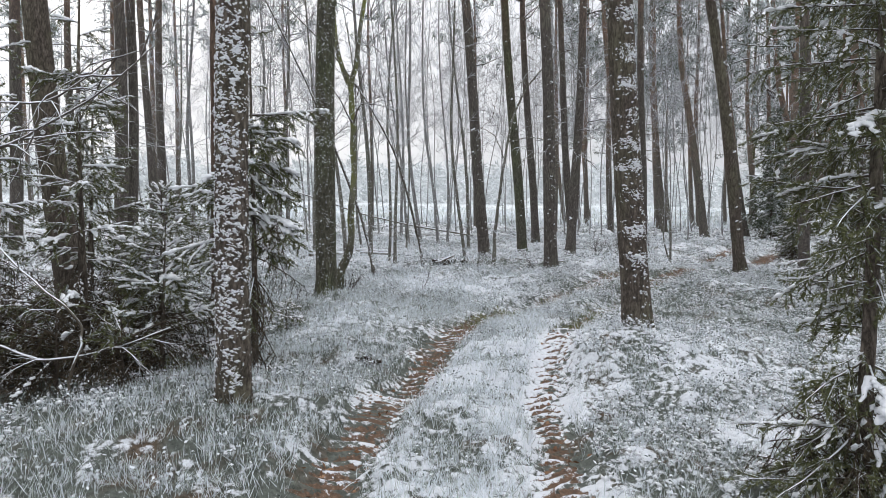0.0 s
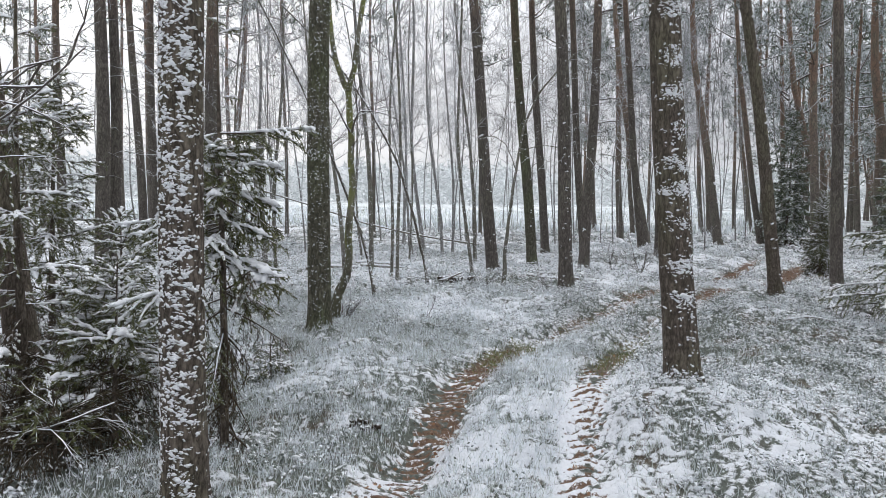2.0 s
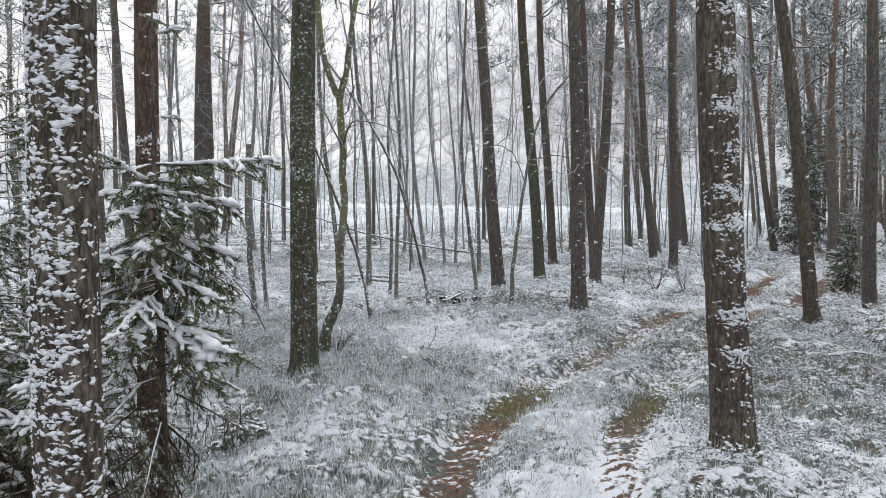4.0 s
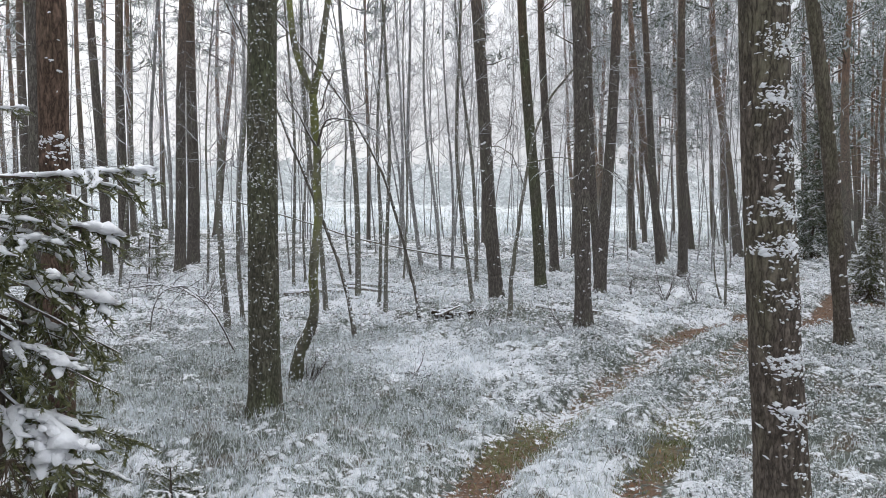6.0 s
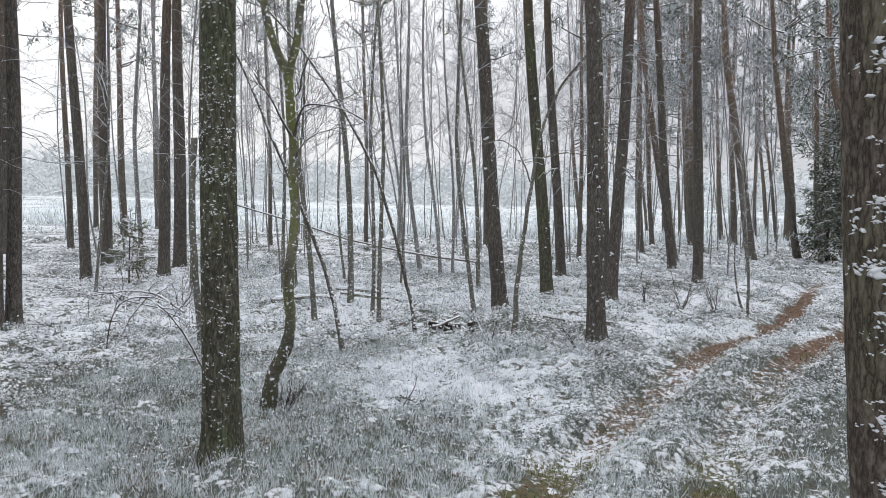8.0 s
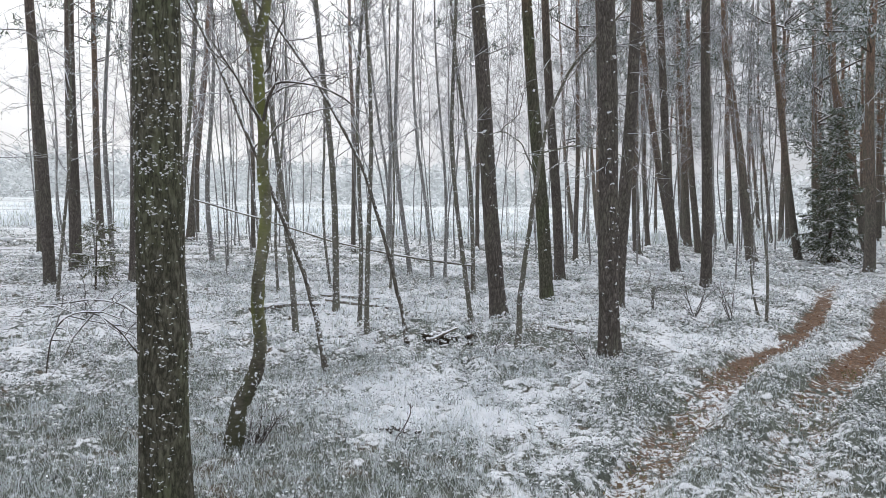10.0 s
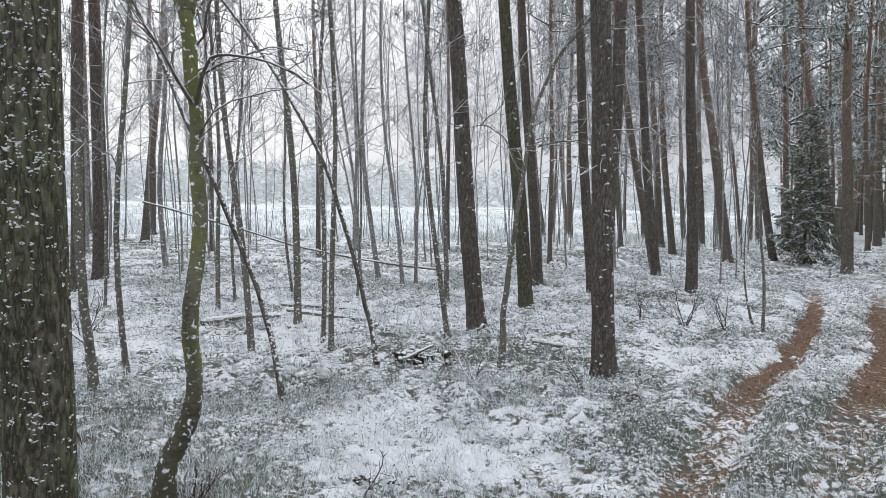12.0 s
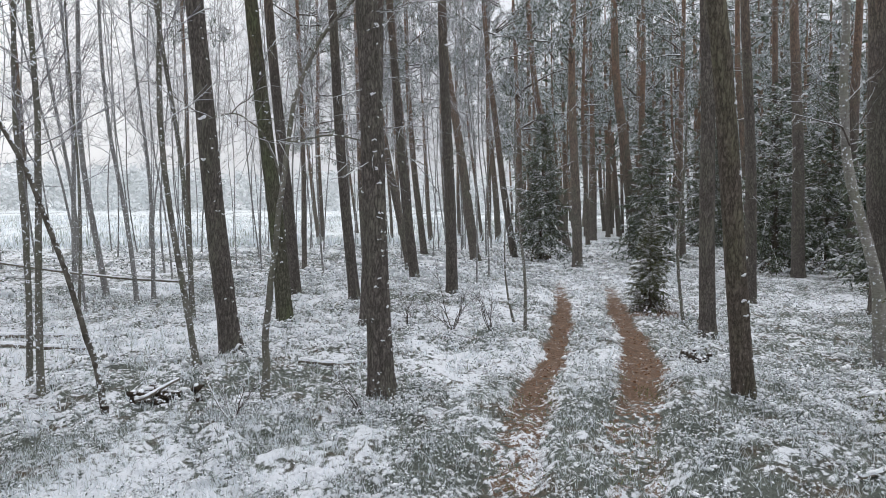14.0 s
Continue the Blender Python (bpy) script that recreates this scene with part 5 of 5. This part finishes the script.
def fallen(name, pts, r0, r1, label, sides=9, twigs=0, seed=1, snow=True, category="log"):
    """A fallen trunk or branch through 3D points, with a cap of snow on its back."""
    rng = np.random.default_rng(seed)
    pts = np.array([(x, y, at_ground(x, y) + dz) for x, y, dz in pts])
    base = pts[0].copy()
    t = new(name)
    t.matrix_basis = Matrix.Translation(base)
    tagged(t, label, category)
    q = np.linspace(0, len(pts) - 1, 26)
    p = np.stack([np.interp(q, np.arange(len(pts)), pts[:, i] - base[i]) for i in range(3)], 1)
    for _ in range(3):
        p[1:-1] = 0.25 * p[:-2] + 0.5 * p[1:-1] + 0.25 * p[2:]
    p = p + rng.normal(0, 0.15 * r0, p.shape)
    bag = Bag()
    rr = np.linspace(r0, r1, 26)
    tube(bag, p, rr, sides, rough=rng.uniform(0.9, 1.1, (26, sides)))
    part("stem", bag.mesh("stem", M_DEAD if category == "log" else M_TWIG), t)
    if snow:
        bag = Bag()
        tube(bag, p[1:-1] + np.stack([0 * rr, 0 * rr, rr * 0.75], 1)[1:-1], rr[1:-1] * rng.uniform(0.55, 1.0, 24), 8, 0.75, rng.uniform(0.75, 1.25, (24, 8)))
        part("snow_cap", bag.mesh("snow_cap", M_SNOW), t, "strip of snow on its upper side")
    for i in range(twigs):
        k = rng.integers(4, 25)
        bag = Bag()
        b = limb_path(rng, p[k], rng.normal(0, 1, 3) * (1, 1, 0.6) + (0, 0, -0.15), rng.uniform(0.25, 0.8), 6, 0.2, droop=0.5)
        tube(bag, b, np.linspace(0.008, 0.002, 6), 4, cap=False)
        for j in range(5):
            m = rng.integers(1, 5)
            sub = limb_path(rng, b[m], unit(b[m] - b[m - 1]) + rng.normal(0, 0.6, 3), rng.uniform(0.1, 0.3), 4, 0.2, droop=0.3)
            tube(bag, sub, np.linspace(0.003, 0.0015, 4), 3, cap=False)
        part("twig", bag.mesh("twig", M_TWIG), t)
    return t


fallen("leaning_pole", ((0.9, 22.5, 0.1), (-0.7, 21.5, 0.5), (-2.3, 20.6, 0.92), (-3.5, 20.0, 1.3), (-5.0, 19.2, 1.75)), 0.026, 0.018, "long thin fallen trunk propped among the alders, lined with snow")
fallen("fallen_log", ((1.5, 14.45, 0.02), (1.9, 14.35, 0.03), (2.45, 14.2, 0.02)), 0.03, 0.022, "short fallen log capped with snow")
fallen("fallen_log", ((-2.3, 18.6, 0.03), (-1.4, 18.3, 0.04), (-0.5, 18.05, 0.03)), 0.045, 0.03, "fallen log capped with snow in the alder clearing")
fallen("fallen_log", ((-3.1, 16.4, 0.05), (-2.6, 16.9, 0.07), (-2.15, 17.5, 0.05)), 0.05, 0.035, "fallen log capped with snow in the alder clearing")
fallen("fallen_log", ((-2.1, 18.0, 0.04), (-1.3, 17.2, 0.06), (-0.7, 16.9, 0.04)), 0.04, 0.03, "thin fallen log under snow")
fallen("fallen_log", ((4.2, 9.8, 0.02), (4.5, 9.75, 0.03), (4.85, 9.72, 0.02)), 0.018, 0.012, "thin fallen stick capped with snow beside the track")
fallen("fallen_branch", ((-2.42, 11.1, -0.02), (-2.6, 11.0, 0.42), (-2.8, 10.95, 0.7), (-3.0, 10.9, 0.84), (-3.2, 10.85, 0.78), (-3.3, 10.82, 0.6), (-3.33, 10.8, 0.3)), 0.011, 0.005, "arched fallen branch with drooping snowy twigs", 7, 15, 4, False, "branch")
fallen("fallen_branch", ((-4.0, 14.6, 0.05), (-4.6, 15.0, 0.3), (-5.2, 15.4, 0.28), (-6.0, 15.8, 0.1)), 0.02, 0.01, "tangled fallen branch under snow", 7, 12, 5, True, "branch")
fallen("fallen_branch", ((-2.95, 4.6, 0.4), (-2.66, 4.6, 0.3), (-2.36, 4.62, 0.28), (-2.1, 4.65, 0.3), (-1.83, 4.7, 0.34)), 0.009, 0.005, "long thin branch caught in the undergrowth, coated in snow", 7, 3, 6, True, "branch")
fallen("overhanging_branch", ((-3.6, 4.5, 1.62), (-2.76, 4.42, 1.7), (-2.48, 4.4, 1.78), (-2.2, 4.38, 1.86), (-1.99, 4.36, 2.0), (-1.78, 4.34, 2.13)), 0.0085, 0.004, "bare overhanging branch reaching out of the spruces, lined with snow", 7, 7, 7, True, "branch")
fallen("overhanging_branch", ((-3.6, 4.7, 1.95), (-2.88, 4.62, 2.0), (-2.59, 4.6, 1.97), (-2.33, 4.58, 2.08), (-2.19, 4.57, 2.16), (-1.99, 4.56, 2.19)), 0.008, 0.004, "bare overhanging branch reaching out of the spruces, lined with snow", 7, 7, 8, True, "branch")


def stump(x, y, size, seed, label):
    """A dark clump of torn roots and peat with snow on it."""
    rng = np.random.default_rng(seed)
    t = thing("stump", x, y, label, "stump")
    bag = Bag()
    k = 26
    c = rng.normal(0, 1, (k, 3)) * (size * 0.5, size * 0.3, size * 0.14) + (0, 0, size * 0.12)
    e = np.eye(3)
    s = size * rng.uniform(0.08, 0.24, k)
    blobs(bag, rng, c, np.tile(e[0], (k, 1)), np.tile(e[1], (k, 1)), np.tile(e[2], (k, 1)), s, s, s * 0.7, 0.5)
    part("root_clump", bag.mesh("root_clump", M_PEAT), t)["kind"] = "stuff"
    if size < 0.2:
        return
    bag = Bag()
    b = limb_path(rng, (-0.6 * size, -0.2 * size, size * 0.1), (1, 0.2, 0.35), size * 1.3, 7, 0.1)
    tube(bag, b, np.linspace(0.03, 0.014, 7), 7)
    part("root", bag.mesh("root", M_DEAD), t, "snowy bare root")
    bag = Bag()
    k = 7
    c = rng.normal(0, 1, (k, 3)) * (size * 0.38, size * 0.24, size * 0.05) + (0, 0, size * 0.26)
    s = size * rng.uniform(0.06, 0.14, k)
    blobs(bag, rng, c, np.tile(e[0], (k, 1)), np.tile(e[1], (k, 1)), np.tile(e[2], (k, 1)), s * 1.3, s * 1.1, s * 0.5, 0.4)
    part("snow_cap", bag.mesh("snow_cap", M_SNOW), t)["kind"] = "stuff"


stump(0.05, 13.55, 0.32, 1, "dark torn root clump with a snowy bare root")
stump(5.85, 13.0, 0.3, 2, "dark upturned root clump among snow beside the track")
stump(-0.35, 10.55, 0.12, 3, "small dark tussock poking out of open snow")
stump(-0.66, 5.85, 0.13, 4, "small dark tussock beside the wheel track")


def bare_shrub(x, y, h, seed, stems=9, label="leafless twiggy shrub furred with snow"):
    rng = np.random.default_rng(seed)
    t = thing("shrub", x, y, label, "shrub", "leafless shrubs")
    for i in range(stems):
        a = rng.uniform(0, 2 * np.pi)
        bag = Bag()
        p = limb_path(rng, (0, 0, -0.03), (np.cos(a) * 0.7, np.sin(a) * 0.7, 1), h * rng.uniform(0.6, 1.1), 8, 0.13)
        tube(bag, p, np.linspace(0.009, 0.002, 8), 5, cap=False)
        for j in range(9):
            m = rng.integers(2, 7)
            sub = limb_path(rng, p[m], unit(p[m] - p[m - 1]) + rng.normal(0, 0.6, 3), h * rng.uniform(0.15, 0.4), 5, 0.18)
            tube(bag, sub, np.linspace(0.004, 0.0015, 5), 3, cap=False)
        part("stem", bag.mesh("stem", M_TWIG), t)
    return t


bare_shrub(4.2, 16.3, 1.0, 1)
bare_shrub(4.65, 15.9, 0.8, 2, 6)
bare_shrub(3.7, 16.9, 0.7, 3, 6)
bare_shrub(-4.3, 15.2, 0.8, 4, 7)
bare_shrub(-5.6, 16.0, 0.9, 5, 7)
bare_shrub(1.7, 12.6, 0.55, 7, 5)
bare_shrub(0.6, 12.7, 0.5, 8, 5)
bare_shrub(-0.35, 10.3, 0.6, 10, 1, "thin dry stalk standing in open snow")
bare_shrub(-1.35, 10.05, 0.35, 11, 12, "dry grass-like sprouts round an alder foot")

# ---- undergrowth: rimed grass, bilberry with snow on it, fallen leaves ----
plant_rng = np.random.default_rng(77)


def spots(count, x0, x1, y0, y1, chance):
    x, y = plant_rng.uniform(x0, x1, count), plant_rng.uniform(y0, y1, count)
    keep = plant_rng.random(count) < chance(x, y)
    return x[keep], y[keep]


def off_track(x, y):
    return 1 - np.clip((rut_bare(x, y) - 0.3) * 2.4 + 0.6 * rut_depth(x, y) * np.interp(y, (7.8, 8.6, 11, 12), (1.0, 0.35, 0.35, 0.6)), 0, 1)


def under_spruce(x, y):
    """Little grows on the needle litter under the low spruces."""
    return 1 - 0.93 * np.exp(-((((x + 2.85) / 1.35) ** 2 + ((y - 5.25) / 0.95) ** 2) ** 2))


def grassy(x, y):
    g = np.interp(x, (0.6, 2.0), (0.52, 0.25)) + 0.4 * np.exp(-(((x + 1.2) / 1.6) ** 2 + ((y - 7.8) / 3.0) ** 2)) + 0.5 * median_strip(x, y) * np.clip((11 - y) / 3, 0, 1)
    return np.clip(g * (0.5 + vnoise(x * 1.3, y * 1.3, 51)), 0, 1)


def grass(count, x0, x1, y0, y1, per, tall, wide, name, label):
    x, y = spots(count, x0, x1, y0, y1, lambda a, b: off_track(a, b) * under_spruce(a, b) * grassy(a, b))
    k = len(x)
    root = np.repeat(np.stack([x, y, ground_height(x, y) - 0.01], 1), per, 0)
    root[:, :2] += plant_rng.normal(0, 0.025, (k * per, 2))
    way = plant_rng.normal(0, 0.42, (k * per, 3))
    way[:, 2] = 1
    size = np.repeat(plant_rng.uniform(0.6, 1.15, k), per)
    bag = Bag()
    blades(bag, root, way, tall * size * plant_rng.uniform(0.5, 1.1, k * per), np.full(k * per, wide), plant_rng, 0.4)
    return tagged(new(name, bag.mesh(name, M_GRASS, False)), label, "grass", kind="stuff")


def bilberry(count, x0, x1, y0, y1, leaves, tall, leaf, name, flakes, flake):
    """Low bilberry and heather: stems, small leaves, and clots of snow on top."""
    x, y = spots(count, x0, x1, y0, y1, lambda a, b: off_track(a, b) * under_spruce(a, b) * np.clip(1.5 - 1.0 * snowiness(a, b), 0.2, 1) * (1 - 0.6 * grassy(a, b)) * (0.2 + 0.8 * tufts(a, b)))
    k = len(x)
    z = ground_height(x, y)
    size = plant_rng.uniform(0.55, 1.15, k)
    n = k * leaves
    top = np.repeat(np.stack([x, y, z], 1), leaves, 0)
    off = plant_rng.normal(0, 1, (n, 3)) * (0.055, 0.055, 0)
    s = np.repeat(size, leaves)
    off *= s[:, None]
    height = tall * s * plant_rng.uniform(0.15, 1.0, n) ** 0.8
    place = top + off
    place[:, 2] += height
    bag = Bag()
    way = plant_rng.normal(0, 1, (n, 3)) * (1, 1, 0.55) + (0, 0, 0.15)
    blades(bag, place, way, leaf * plant_rng.uniform(0.6, 1.2, n), np.full(n, leaf * 0.55), plant_rng, 0.5)
    stems = np.repeat(np.stack([x, y, z - 0.01], 1), 3, 0)
    way = plant_rng.normal(0, 0.35, (k * 3, 3))
    way[:, 2] = 1
    blades(bag, stems, way, np.repeat(tall * size, 3) * plant_rng.uniform(0.7, 1.1, k * 3), np.full(k * 3, 0.006), plant_rng, 0.3)
    tagged(new(name, bag.mesh(name, M_BILBERRY, False)), "low bilberry and heather furred with rime", "undergrowth", kind="stuff")
    # the snow has gathered in patches a hand or two wide
    here = vnoise(x * 7, y * 7, 61) * 0.6 + vnoise(x * 1.7, y * 1.7, 62) * 0.4 > 0.4
    here = here & (grassy(x, y) < 0.55)
    x, y, z, size = x[here], y[here], z[here], size[here]
    m = len(x) * flakes
    c = np.repeat(np.stack([x, y, z], 1), flakes, 0) + plant_rng.normal(0, 1, (m, 3)) * (0.045, 0.045, 0)
    c[:, 2] += tall * np.repeat(size, flakes) * plant_rng.uniform(0.15, 0.85, m)
    a = plant_rng.uniform(0, 2 * np.pi, m)
    e = np.zeros(m)
    snow = Bag()
    f = flake * plant_rng.lognormal(0, 0.4, m)
    u, v = np.stack([np.cos(a), np.sin(a), plant_rng.normal(0, 0.3, m)], 1), np.stack([-np.sin(a), np.cos(a), plant_rng.normal(0, 0.3, m)], 1)
    blobs(snow, plant_rng, c, u, v, np.stack([e, e, e + 1], 1), f * 1.5, f * plant_rng.uniform(0.6, 1.1, m), f * plant_rng.uniform(0.35, 0.8, m), 0.35, False)
    tagged(new("snow_on_" + name, snow.mesh("snow_on_" + name, M_SNOW)), "small clots of snow on low bilberry", "snow", kind="stuff")


grass(38000, -3.5, 5.5, 2.0, 13, 8, 0.12, 0.0036, "grass", "short rimed grass along the wheel track")
grass(9000, -6, 9, 13, 24, 7, 0.16, 0.009, "far_grass", "short rimed grass on the forest floor")
bilberry(19500, -4.5, 6.5, 1.8, 13, 8, 0.11, 0.026, "bilberry", 5, 0.0088)
bilberry(15500, -12, 16, 13, 24, 6, 0.13, 0.038, "bilberry_beyond", 3, 0.018)
bilberry(2600, -10, -4.5, 5, 13, 8, 0.13, 0.034, "bilberry_under_pines", 3, 0.02)
bilberry(2400, 6.5, 13, 6, 13, 8, 0.13, 0.034, "bilberry_under_spruces", 3, 0.02)
bilberry(7000, -22, 26, 22, 40, 5, 0.18, 0.085, "far_bilberry", 1, 0.06)


def moss_in_ruts():
    """Short green moss and grass where the ruts are no longer bare soil."""
    x, y = spots(60000, -0.6, 4.5, 7.0, 13, lambda a, b: np.clip(rut_bare(a, b) * 1.6 - 0.2, 0, 1) * np.interp(b, *MOSS) * (vnoise(a * 5, b * 5, 91) > 0.42))
    k = len(x)
    way = plant_rng.normal(0, 0.5, (k, 3))
    way[:, 2] = 1
    bag = Bag()
    blades(bag, np.stack([x, y, ground_height(x, y) - 0.005], 1), way, plant_rng.uniform(0.025, 0.075, k), np.full(k, 0.006), plant_rng, 0.4)
    tagged(new("moss", bag.mesh("moss", M_MOSS, False)), "short green moss and grass in the wheel ruts", "moss", kind="stuff")


moss_in_ruts()


def leaf_litter():
    """Brown leaves and bits of bark lying in the bare ruts."""
    x, y = spots(26000, -1.5, 10, 2.2, 19, lambda a, b: np.clip(rut_bare(a, b) - 0.4, 0, 1) * 1.4)
    k = len(x)
    bag = Bag()
    way = plant_rng.normal(0, 1, (k, 3)) * (1, 1, 0.25)
    blades(bag, np.stack([x, y, ground_height(x, y) + 0.008], 1), way, plant_rng.uniform(0.02, 0.05, k), plant_rng.uniform(0.012, 0.025, k), plant_rng)
    tagged(new("leaf_litter", bag.mesh("leaf_litter", M_LITTER, False)), "brown fallen leaves in the bare wheel ruts", "leaves", kind="stuff")


leaf_litter()
